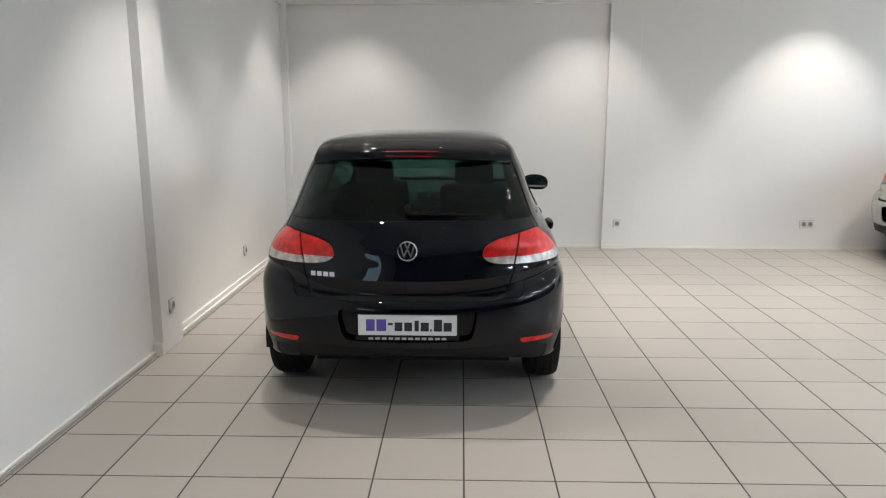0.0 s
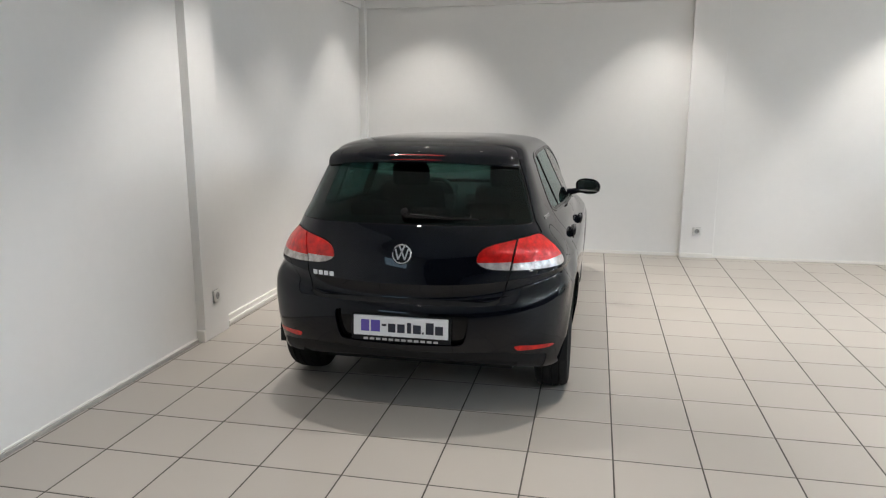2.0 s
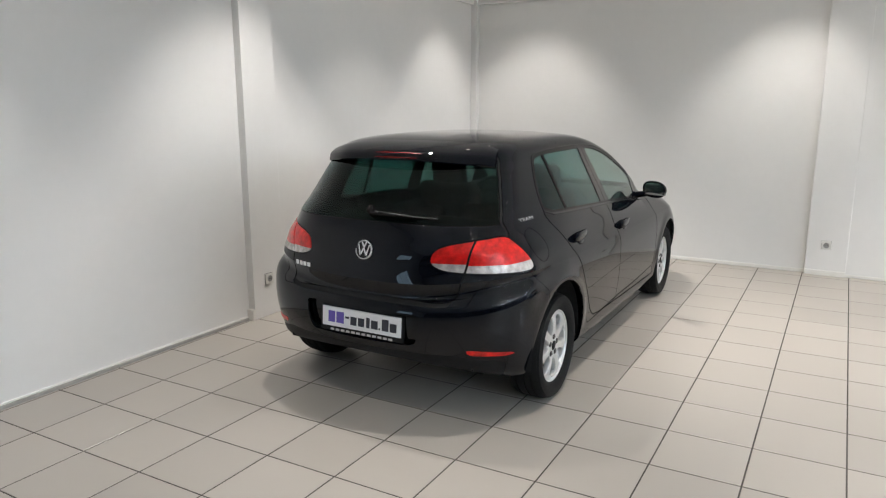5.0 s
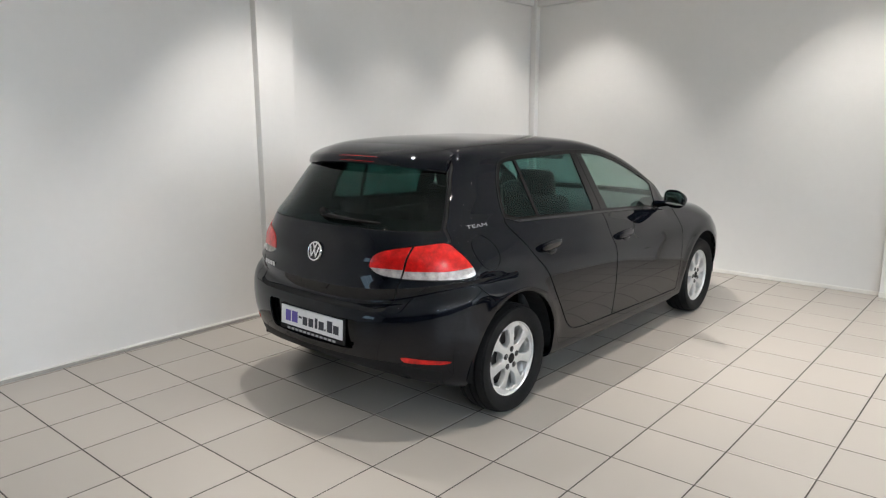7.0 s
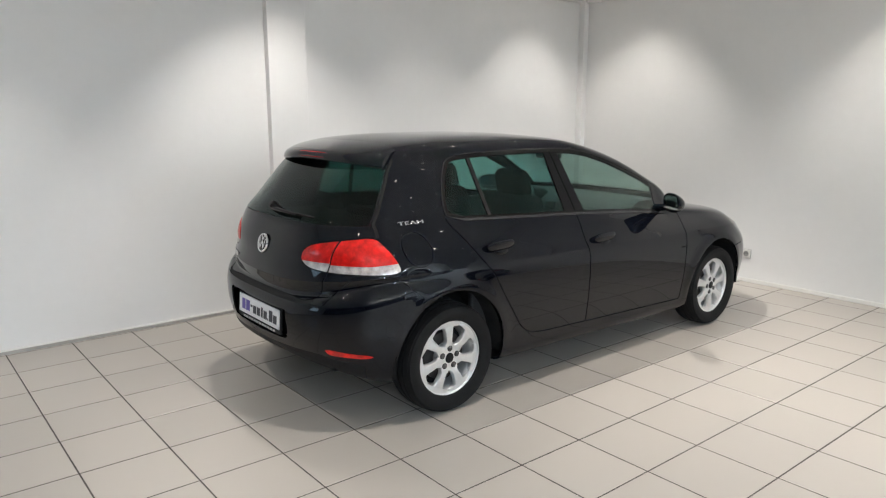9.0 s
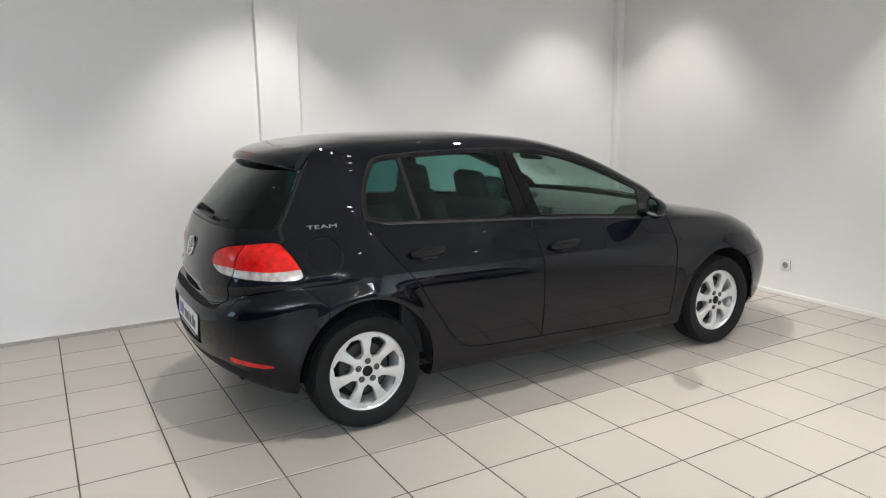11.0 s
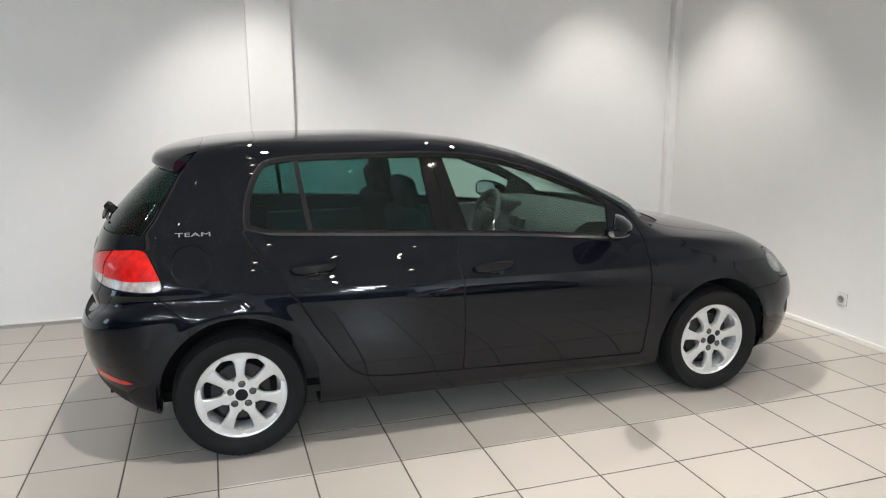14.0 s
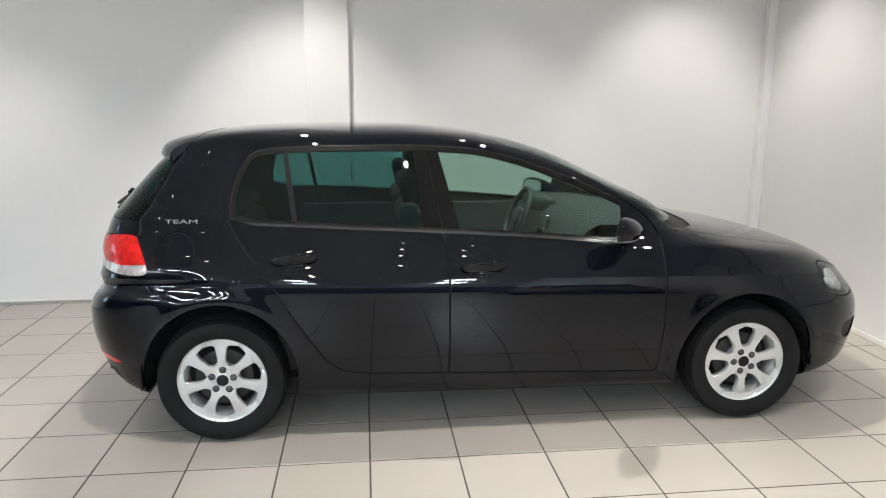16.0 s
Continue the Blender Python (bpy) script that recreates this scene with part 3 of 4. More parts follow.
def outline(points, rounding=0):
    """Signed distance to a closed polygon in a plane, negative inside. rounding: passes of corner cutting."""
    p = np.array(points, float)
    for _ in range(rounding):
        q = np.roll(p, -1, 0)
        p = np.stack([0.75 * p + 0.25 * q, 0.25 * p + 0.75 * q], 1).reshape(-1, 2)

    def f(u, v):
        d = np.full(u.shape, 1e9)
        inside = np.zeros(u.shape, bool)
        for a, b in zip(p, np.roll(p, -1, 0)):
            ab = b - a
            s = np.clip(((u - a[0]) * ab[0] + (v - a[1]) * ab[1]) / max(ab @ ab, 1e-12), 0, 1)
            d = np.minimum(d, np.hypot(u - a[0] - s * ab[0], v - a[1] - s * ab[1]))
            cross = (a[1] > v) != (b[1] > v)
            with np.errstate(divide="ignore", invalid="ignore"):
                inside ^= cross & (u < ab[0] * (v - a[1]) / (ab[1] if ab[1] else 1e-12) + a[0])
        return np.where(inside, -d, d)
    return f


FAR = 1.0


def on_side(shape, x_min=0.3):
    """A shape in side view (y, z)."""
    return lambda x, y, z: np.where(x > x_min, shape(y, z), FAR)


def on_tail(shape, y_max=0.0):
    """A shape seen from behind (x, z)."""
    return lambda x, y, z: np.where(y < y_max, shape(x, z), FAR)


def round_tail(shape):
    """A shape laid round the rear corner: distance round the corner, height."""
    return lambda x, y, z: np.where(y < 0.1, shape(x + y + 0.6, z), FAR)


def round_nose(shape):
    return lambda x, y, z: np.where(y > 2.6, shape(x - y + 3.0, z), FAR)


def grown(f, by):
    return lambda x, y, z: f(x, y, z) - by


def car_skin():
    s = Skin()
    for cy, cz, ry, rz in FLARES:
        def arch(y, z, cy=cy, cz=cz, ry=ry, rz=rz):
            zz = np.where(z < cz, cz + 0.45 * (z - cz), z)
            return (np.hypot((y - cy) / ry, (zz - cz) / rz) - 1) * 0.35
        s.cut(on_side(arch, 0.45), "hole")
        s.cut(grown(on_side(arch, 0.45), 0.014), "arch_lip", only=("body",))
    # side windows with their frame
    dlo = on_side(outline([(0.060, 1.031), (0.50, 1.010), (0.80, 0.995), (1.07, 0.981), (1.50, 0.952), (1.90, 0.912), (2.130, 0.886), (2.131, 0.955), (2.088, 1.020), (2.024, 1.074), (1.945, 1.118), (1.82, 1.174), (1.70, 1.222), (1.53, 1.289), (1.34, 1.345), (1.20, 1.371),
                           (1.06, 1.381), (0.825, 1.388), (0.459, 1.384), (0.32, 1.380), (0.21, 1.371), (0.150, 1.352), (0.118, 1.310), (0.080, 1.235), (0.054, 1.13)], 1))
    s.cut(grown(dlo, -0.026), "dlo", only=("body",))
    s.cut(grown(dlo, -0.007), "window_border", only=("body",))
    s.cut(dlo, "window_frame", only=("body",))
    s.cut(on_side(lambda y, z: z - np.interp(y, (0.06, 0.5, 0.8, 1.07, 1.5, 1.9, 2.10), (1.031, 1.010, 0.995, 0.981, 0.952, 0.912, 0.887)) - 0.0125 + np.where(y > 1.93, 1.0, 0.0)), "belt_trim", only=("window_frame", "window_border"))
    s.cut(on_side(lambda y, z: 1.935 - y), "mirror_base", only=("window_frame", "window_border"))
    s.cut(lambda x, y, z: np.where((y > 1.80) & (z > 0.9), dlo(x, y, z) - 0.005, FAR), "gone", only=("body",))
    # bars between the panes
    bars = [((0.295, 1.39), (0.318, 1.39), (0.372, 1.0), (0.348, 1.0)), ((0.914, 1.42), (1.022, 1.42), (1.148, 0.93), (0.961, 0.93)),
            ((1.955, 1.16), (2.2, 1.16), (2.2, 0.84), (1.930, 0.84))]
    s.cut(on_side(outline(bars[1])), "pillar_cover", only=("dlo",))
    s.cut(on_side(outline(bars[0])), "pane_bar", only=("dlo",))
    s.cut(on_side(outline(bars[2])), "mirror_base", only=("dlo",))
    s.cut(on_side(lambda y, z: y - 0.335 - (1.2 - z) * 0.14), "quarter_glass", only=("dlo",))
    s.cut(on_side(lambda y, z: y - 1.03), "rear_door_glass", "front_door_glass", only=("dlo",))
    # tail lamps
    tail = round_tail(outline([(0.350, 0.862), (0.360, 0.897), (0.39, 0.924), (0.45, 0.944), (0.51, 0.955), (0.63, 0.969), (0.79, 0.981), (0.87, 0.985), (0.925, 0.978), (0.970, 0.951), (1.048, 0.902), (1.102, 0.850), (1.112, 0.819),
                               (1.05, 0.810), (0.83, 0.810), (0.60, 0.811), (0.44, 0.819), (0.375, 0.838)], 1))
    s.panel(tail, "tail", 0.003, ("body",))
    s.cut(lambda x, y, z: x - 0.551 - 0.17 * (z - 0.82), "tail_inner", only=("tail",))
    s.cut(lambda x, y, z: x - 0.562 - 0.17 * (z - 0.82), "gone", "tail_outer", only=("tail",))
    s.cut(lambda x, y, z: z - 0.858, "tail_inner_clear", only=("tail_inner",))
    s.cut(lambda x, y, z: z - 0.851 - 0.06 * np.maximum(x + y + 0.6 - 0.9, 0), "tail_outer_clear", only=("tail_outer",))
    # tail gate with its glass
    gate = on_tail(outline([(-0.8, 0.652), (0.43, 0.652), (0.49, 0.660), (0.525, 0.692), (0.545, 0.77), (0.560, 0.82), (0.582, 0.960), (0.66, 0.968), (0.692, 0.985), (0.674, 1.02), (0.657, 1.047), (0.622, 1.144), (0.583, 1.26), (0.545, 1.35), (0.50, 1.408), (-0.8, 1.420)]), -0.12)
    s.panel(gate, "gate", 0.0036, ("body",))
    s.cut(on_tail(outline([(-0.8, 0.642), (0.44, 0.642), (0.49, 0.649), (0.52, 0.668), (0.505, 0.676), (0.45, 0.663), (-0.8, 0.660)]), -0.3), "gone", only=("gate", "body"))
    def hatch_glass(x, y, z):
        return np.maximum(np.maximum(gate(x, y, z) + 0.007, 1.040 - z), z - 1.365)
    s.panel(hatch_glass, "hatch_glass", 0.0016, ("gate",))
    # rear bumper, its plate recess, valance and reflectors
    rear_bumper = round_tail(outline([(-0.9, 0.648), (0.55, 0.650), (0.62, 0.70), (0.80, 0.808), (1.07, 0.80), (1.26, 0.68), (1.28, 0.1), (-0.9, 0.1)]))
    s.panel(rear_bumper, "rear_bumper", 0.0016, ("body", "arch_lip"))
    s.cut(round_tail(outline([(0.56, 0.428), (0.90, 0.408), (0.93, 0.398), (0.86, 0.390), (0.60, 0.396), (0.57, 0.404)])), "reflector", only=("rear_bumper",))
    s.cut(on_tail(outline([(-0.8, 0.425), (0.315, 0.425), (0.34, 0.45), (0.365, 0.585), (0.34, 0.602), (-0.8, 0.602)], 1), -0.3), "plate_recess", only=("rear_bumper",))
    s.cut(round_tail(outline([(-0.9, 0.392), (0.50, 0.392), (0.60, 0.376), (0.86, 0.352), (0.86, 0.0), (-0.9, 0.0)])), "valance", only=("rear_bumper",))
    # filler flap
    flap = on_side(lambda y, z: np.hypot(y + 0.182, z - 0.915) - 0.084)
    s.panel(flap, "flap", 0.0020, ("body",))
    # doors
    rear_door = on_side(outline([(0.05, 1.05), (0.062, 1.02), (0.115, 0.95), (0.183, 0.854), (0.275, 0.737), (0.346, 0.615), (0.443, 0.467), (0.492, 0.399), (0.545, 0.358), (0.60, 0.340), (0.70, 0.330),
                                 (1.07, 0.318), (1.07, 0.768), (1.05, 0.97), (1.04, 1.07), (0.09, 1.07)]))
    front_door = on_side(outline([(1.07, 0.318), (2.085, 0.287), (2.105, 0.30), (2.120, 0.48), (2.123, 0.657), (2.124, 0.79), (2.131, 0.880), (2.135, 0.920), (1.98, 0.925), (1.86, 1.0), (1.04, 1.07), (1.05, 0.97),
                                  (1.07, 0.768)]))
    s.cut(on_side(lambda y, z: y - 1.045 + 0.080 * (z - 1.0) / 0.4), "rear_door_pillar", only=("pillar_cover",))
    s.cut(on_side(lambda y, z: y - 1.051 + 0.080 * (z - 1.0) / 0.4), "gone", "front_door_pillar", only=("pillar_cover",))
    for door, name in ((rear_door, "rear_door"), (front_door, "front_door")):
        s.panel(door, name, 0.0040, ("body",))
    # windscreen, bonnet, head lamps, front bumper
    screen = lambda x, y, z: np.where((y > 0.9) & (z > 0.95), np.maximum(np.maximum(z - 1.405, 1.0 - z), x - np.interp(z, (1.0, 1.1, 1.2, 1.3, 1.40), (0.66, 0.645, 0.615, 0.575, 0.525))), FAR)
    s.cut(lambda x, y, z: np.maximum(screen(x, y, z), 1.15 - y), "windscreen", only=("body",))
    bonnet = lambda x, y, z: np.where(y > 2.0, np.maximum(np.maximum(x - np.interp(y, (2.1, 2.4, 2.8, 3.1, 3.3), (0.60, 0.60, 0.57, 0.50, 0.36)), 0.715 - z), np.interp(x, (0, 0.35, 0.5, 0.6), (2.44, 2.43, 2.40, 2.31)) - y), FAR)
    s.panel(bonnet, "bonnet", 0.0024, ("body",))
    s.cut(lambda x, y, z: np.where((y > 2.0) & (y < 2.46) & (z > 0.9), np.maximum(x - np.interp(y, (2.1, 2.25, 2.34, 2.41), (0.655, 0.635, 0.585, 0.47)), z - 1.0), FAR), "cowl", only=("body",))
    head = round_nose(outline([(0.65, 0.782), (0.79, 0.742), (0.83, 0.70), (0.745, 0.625), (0.60, 0.612), (0.45, 0.605), (0.12, 0.63), (0.10, 0.655), (0.30, 0.715), (0.48, 0.76)], 1))
    s.panel(head, "head", 0.0025, ("body", "bonnet"))
    nose = lambda x, y, z: np.where(y > 2.5, np.maximum(z - np.interp(x - y + 3.0, (-0.4, 0.45, 0.72, 0.80, 1.1), (0.63, 0.600, 0.618, 0.598, 0.597)), 2.79 - y), FAR)
    s.panel(nose, "front_bumper", 0.0016, ("body", "arch_lip"))
    s.cut(on_side(outline([(3.12, 0.47), (3.30, 0.48), (3.34, 0.42), (3.30, 0.37), (3.16, 0.37)], 2)), "fog_grille", only=("front_bumper",))
    return s


SKIN = car_skin()
BVH = bvhtree.BVHTree.FromPolygons(SKIN.pos, SKIN.faces)


def side_x(y, z):
    """Half width of the body at a place in side view."""
    hit = BVH.ray_cast(Vector((2, y, z)), Vector((-1, 0, 0)))[0]
    return hit.x if hit else 0.8


def tail_y(x, z):
    hit = BVH.ray_cast(Vector((abs(x), -3, z)), Vector((0, 1, 0)))[0]
    return hit.y if hit else -0.6


# ---------------------------------------------------------------- wheels
def wheel(parent, x, y, turn, side):
    ob = new("wheel")
    ob.parent = parent
    ob.matrix_local = pose(x, y, 0.3035) @ Matrix.Diagonal((side, 1, 1, 1)) @ pose(0, 0, 0, turn)
    ob["label"] = "black tyre on a silver seven-spoke alloy rim"
    tyre = lathe([(0.205, 0.070), (0.212, 0.082), (0.235, 0.094), (0.262, 0.097), (0.285, 0.092), (0.300, 0.082), (0.308, 0.070), (0.312, 0.052), (0.3125, 0.05), (0.305, 0.049), (0.305, 0.042), (0.3135, 0.041),
                  (0.315, 0.012), (0.307, 0.011), (0.307, 0.002), (0.315, 0.001), (0.315, -0.02), (0.3135, -0.04), (0.305, -0.042), (0.305, -0.049), (0.3125, -0.05), (0.308, -0.07), (0.297, -0.085), (0.262, -0.097),
                  (0.225, -0.09), (0.205, -0.075)], "x", 72)
    low = 0.3032 / 0.315   # the tyre as it stands under load
    bmesh.ops.scale(tyre, vec=(1, low, low), verts=[v for v in tyre.verts if math.hypot(v.co.y, v.co.z) > 0.29])
    smooth(part("tyre", tyre, M_RUBBER, ob), 30)
    # tread blocks on both shoulders
    bm = bmesh.new()
    for k in range(64):
        a = 2 * math.pi * k / 64
        for s in (-1, 1):
            c = bmesh.ops.create_cube(bm, size=1, matrix=Matrix.Rotation(a, 4, "X") @ Matrix.Translation((s * 0.066, 0, 0.2922)) @ Matrix.Rotation(s * 0.30, 4, "Y") @ Matrix.LocRotScale(None, None, (0.030, 0.020, 0.010)))
    tagged(part("tread", bm, M_RUBBER, ob), kind="stuff")
    rim = lathe([(0.198, 0.060), (0.203, 0.071), (0.210, 0.074), (0.212, 0.069), (0.205, 0.055), (0.190, 0.045), (0.178, 0.030), (0.172, -0.03), (0.176, -0.06), (0.186, -0.07), (0.180, -0.06), (0.168, -0.03), (0.172, 0.028), (0.182, 0.046)], "x", 64, True)
    smooth(part("rim", rim, M_ALLOY, ob), 35)
    # seven spokes that widen towards the rim
    profile = [(0.045, 0.030, 0.061), (0.066, 0.032, 0.064), (0.078, 0.0285, 0.0655), (0.086, 0.0215, 0.067), (0.100, 0.0196, 0.068), (0.125, 0.0226, 0.0684), (0.150, 0.0268, 0.0672), (0.164, 0.0302, 0.0655), (0.171, 0.0345, 0.0642), (0.1755, 0.046, 0.063), (0.179, 0.066, 0.0627), (0.183, 0.0788, 0.0625), (0.203, 0.0875, 0.062)]
    for k in range(7):
        a = 2 * math.pi * k / 7
        bm = bmesh.new()
        rings = []
        for r, hw, h in profile:
            pts = [(h - 0.030, -hw * 0.92), (h - 0.006, -hw), (h, -hw * 0.84), (h + 0.002, 0), (h, hw * 0.84), (h - 0.006, hw), (h - 0.030, hw * 0.92)]
            ring = []
            for px, pw in pts:
                c, s2 = math.cos(a), math.sin(a)
                bend = math.sqrt(max(r * r - pw * pw, 0)) if r > 0.15 else r
                ring.append(bm.verts.new((px, c * pw - s2 * bend, s2 * pw + c * bend)))
            rings.append(ring)
        for p, q in zip(rings, rings[1:]):
            for i in range(6):
                bm.faces.new((p[i], p[i + 1], q[i + 1], q[i]))
        bmesh.ops.recalc_face_normals(bm, faces=bm.faces)
        smooth(part("spoke", bm, M_ALLOY, ob), 35)
    smooth(part("hub", lathe([(0.0, 0.066), (0.030, 0.066), (0.033, 0.064), (0.040, 0.0645), (0.072, 0.0635), (0.078, 0.055), (0.078, 0.02)], "x", 40), M_ALLOY, ob), 35)
    smooth(part("hub_cap", lathe([(0.0, 0.069), (0.024, 0.069), (0.0285, 0.0665), (0.0285, 0.060)], "x", 28), M_PLASTIC, ob, "dark grey centre cap"))
    for k in range(5):
        a = 2 * math.pi * (k + 0.2) / 5
        bm = lathe([(0.0, 0.0715), (0.0075, 0.0715), (0.0095, 0.0690), (0.0100, 0.0662), (0.0132, 0.0652), (0.0132, 0.06)], "x", 14)
        bmesh.ops.translate(bm, verts=bm.verts, vec=(0, 0.052 * math.cos(a), 0.052 * math.sin(a)))
        smooth(part("wheel_bolt", bm, M_BOLTHEAD, ob))
        # raised dark ring in place of the shaded recess round the bolt
        bm = lathe([(0.0130, 0.0650), (0.0135, 0.0664), (0.0165, 0.0660), (0.0168, 0.0630)], "x", 18)
        bmesh.ops.translate(bm, verts=bm.verts, vec=(0, 0.052 * math.cos(a), 0.052 * math.sin(a)))
        smooth(part("bolt_recess", bm, M_BOLT, ob))
    smooth(part("brake_disc", lathe([(0.06, 0.012), (0.135, 0.012), (0.135, -0.008), (0.06, -0.008)], "x", 40, True), M_BRAKE, ob), 30)
    part("wheel_barrel_back", lathe([(0.0, -0.03), (0.17, -0.03)], "x", 32), M_INNER, ob)
    return ob


# ---------------------------------------------------------------- blobs and pads
def pad(x0, x1, y0, y1, z0, z1, r, segments=4):
    """A cushion: a box with generously rounded edges."""
    return box(x0, x1, y0, y1, z0, z1, r, segments)


def sheared(bm, m):
    bmesh.ops.transform(bm, matrix=m, verts=bm.verts)
    return bm


def ellipsoid(cx, cy, cz, rx, ry, rz, square=2.6, nu=28, nv=18):
    """A rounded housing: a superellipsoid."""
    bm = bmesh.new()
    def sp(v, e):
        return math.copysign(abs(v) ** e, v)
    e = 2 / square
    rows = []
    for j in range(1, nv):
        b = -math.pi / 2 + math.pi * j / nv
        rows.append([bm.verts.new((cx + rx * sp(math.cos(b), e) * sp(math.cos(a), e), cy + ry * sp(math.cos(b), e) * sp(math.sin(a), e), cz + rz * sp(math.sin(b), e))) for a in (2 * math.pi * k / nu for k in range(nu))])
    for p, q in zip(rows, rows[1:]):
        for k in range(nu):
            bm.faces.new((p[k], p[(k + 1) % nu], q[(k + 1) % nu], q[k]))
    lo, hi = bm.verts.new((cx, cy, cz - rz)), bm.verts.new((cx, cy, cz + rz))
    for k in range(nu):
        bm.faces.new((lo, rows[0][(k + 1) % nu], rows[0][k]))
        bm.faces.new((hi, rows[-1][k], rows[-1][(k + 1) % nu]))
    return bm


def text_part(name, words, size, m, mat, parent, label=""):
    """Raised letters in the built-in font, as a mesh."""
    cu = bpy.data.curves.new(name, "FONT")
    cu.body, cu.size, cu.extrude, cu.align_x, cu.align_y = words, size, 0.0012, "CENTER", "CENTER"
    tmp = bpy.data.objects.new(name, cu)
    scene.collection.objects.link(tmp)
    me = bpy.data.meshes.new_from_object(tmp.evaluated_get(bpy.context.evaluated_depsgraph_get()))
    bpy.data.objects.remove(tmp)
    bpy.data.curves.remove(cu)
    me.materials.append(mat)
    ob = new(name, me)
    ob.parent = parent
    ob.matrix_local = m
    if label:
        ob["label"] = label
    return ob


# ---------------------------------------------------------------- cars
def car_body(parent, coat):
    """Panels, lamps, panes and wheels that every such car has."""
    s = SKIN
    P = s.piece
    frame_labels = {l for l in s.labels} - {"hole", "head", "plate_recess", "fog_grille", "cowl", "quarter_glass", "rear_door_glass", "front_door_glass", "hatch_glass", "windscreen"}
    skin_part("body_shell", P(frame_labels, 0.006, -0.013, both=True), M_INNER, parent, "black inner body shell")
    skin_part("body", P({"body", "arch_lip", "arch_edge"}, 0.012, both=True), coat, parent)
    gate = skin_part("tailgate", P({"gate"}, 0.012, both=True), coat, parent)
    skin_part("tailgate_glass", P({"hatch_glass"}, 0.003, 0.001, both=True), M_HATCHGLASS, gate, "dark tinted rear window")
    skin_part("bonnet", P({"bonnet"}, 0.012, both=True), coat, parent)
    skin_part("cowl", P({"cowl"}, 0.008, -0.012, both=True), M_PLASTIC, parent)
    skin_part("windscreen", P({"windscreen"}, 0.003, both=True), M_SCREEN, parent)
    bumper = skin_part("rear_bumper", P({"rear_bumper"}, 0.012, both=True), coat, parent)
    skin_part("valance", P({"valance"}, 0.010, -0.003, both=True), M_PLASTIC, bumper, "black grained plastic lower edge")
    skin_part("plate_recess", P({"plate_recess"}, 0.042, -0.032, both=True), M_GLOSSTRIM, bumper)
    front = skin_part("front_bumper", P({"front_bumper"}, 0.012, both=True), coat, parent)
    for mir in (False, True):
        for name in ("rear_door", "front_door"):
            door = skin_part(name, P({name}, 0.012, mirror=mir), coat, parent)
            skin_part("window", P({name + "_glass"}, 0.003, -0.004, mirror=mir), M_DARKGLASS if name == "rear_door" else M_SIDEGLASS, door)
            if name == "rear_door":
                skin_part("quarter_window", P({"quarter_glass"}, 0.003, -0.004, mirror=mir), M_DARKGLASS, door)
                skin_part("pane_bar", P({"pane_bar"}, 0.012, 0.001, mirror=mir), M_BAR, door)
        skin_part("pillar_cover", P({"pillar_cover", "rear_door_pillar", "front_door_pillar"}, 0.012, mirror=mir), M_GLOSSTRIM, parent, "black gloss pillar cover between the doors")
        skin_part("window_frame", P({"window_frame"}, 0.014, 0.0025, mirror=mir), M_RING, parent, "dark satin trim strip round the side windows")
        skin_part("window_border", P({"window_border"}, 0.014, 0.0005, mirror=mir), M_SEAL, parent, "black border round the side windows")
        skin_part("belt_trim", P({"belt_trim"}, 0.014, 0.004, mirror=mir), M_TRIM, parent, "satin grey trim strip under the windows")
        skin_part("mirror_base", P({"mirror_base"}, 0.012, mirror=mir), coat, parent)
        lamp_ob = skin_part("tail_lamp", P({"tail_outer"}, 0.02, 0.003, mirror=mir), M_RED, parent, "red and clear tail lamp")
        skin_part("reversing_lens", P({"tail_outer_clear"}, 0.02, 0.002, mirror=mir), M_CLEAR, lamp_ob, "clear lower lens")
        lamp_ob = skin_part("tailgate_lamp", P({"tail_inner"}, 0.02, 0.003, mirror=mir), M_RED, parent, "red and clear lamp on the tailgate")
        skin_part("reversing_lens", P({"tail_inner_clear"}, 0.02, 0.002, mirror=mir), M_CLEAR, lamp_ob, "clear lower lens")
        skin_part("reflector", P({"reflector"}, 0.01, 0.002, mirror=mir), M_RED, bumper, "slim red bumper reflector")
        skin_part("fog_grille", P({"fog_grille"}, 0.010, -0.015, mirror=mir), M_PLASTIC, front)
        if not mir:
            skin_part("filler_flap", P({"flap"}, 0.012, mirror=mir), coat, parent)
        lamp_ob = skin_part("headlamp", P({"head"}, 0.003, 0.001, mirror=mir), M_HEAD, parent, "clear headlamp with a bright reflector")
        skin_part("headlamp_reflector", P({"head"}, 0.062, -0.055, mirror=mir), M_TRIM, lamp_ob, "dark headlamp housing")
        at, facing = BVH.ray_cast(Vector((1.33, 3.72, 0.74)), Vector((-0.74, -0.62, -0.055)))[:2]
        facing = facing if facing.x > 0 else -facing
        for name, along, r, mat in (("main_reflector", 0.0, 0.070, M_ALLOY), ("indicator_reflector", -0.10, 0.040, M_ALLOY)):
            side_way = Vector((0, 0, 1)).cross(facing).normalized()
            bm = ellipsoid(0, 0, 0, 0.020, r, r * 0.95, 2.2, 24, 14)
            m = Matrix.Translation(at - 0.027 * facing + along * side_way) @ facing.to_track_quat("X", "Z").to_matrix().to_4x4()
            sheared(bm, Matrix.Diagonal((-1 if mir else 1, 1, 1, 1)) @ m)
            if mir:
                bmesh.ops.reverse_faces(bm, faces=bm.faces)
            smooth(part(name, bm, mat, lamp_ob))
    # floor pan, wheel houses
    bm = box(-0.55, 0.55, -0.36, 3.1, 0.20, 0.25)
    add_box(bm, -0.80, 0.80, 0.43, 2.14, 0.225, 0.27)
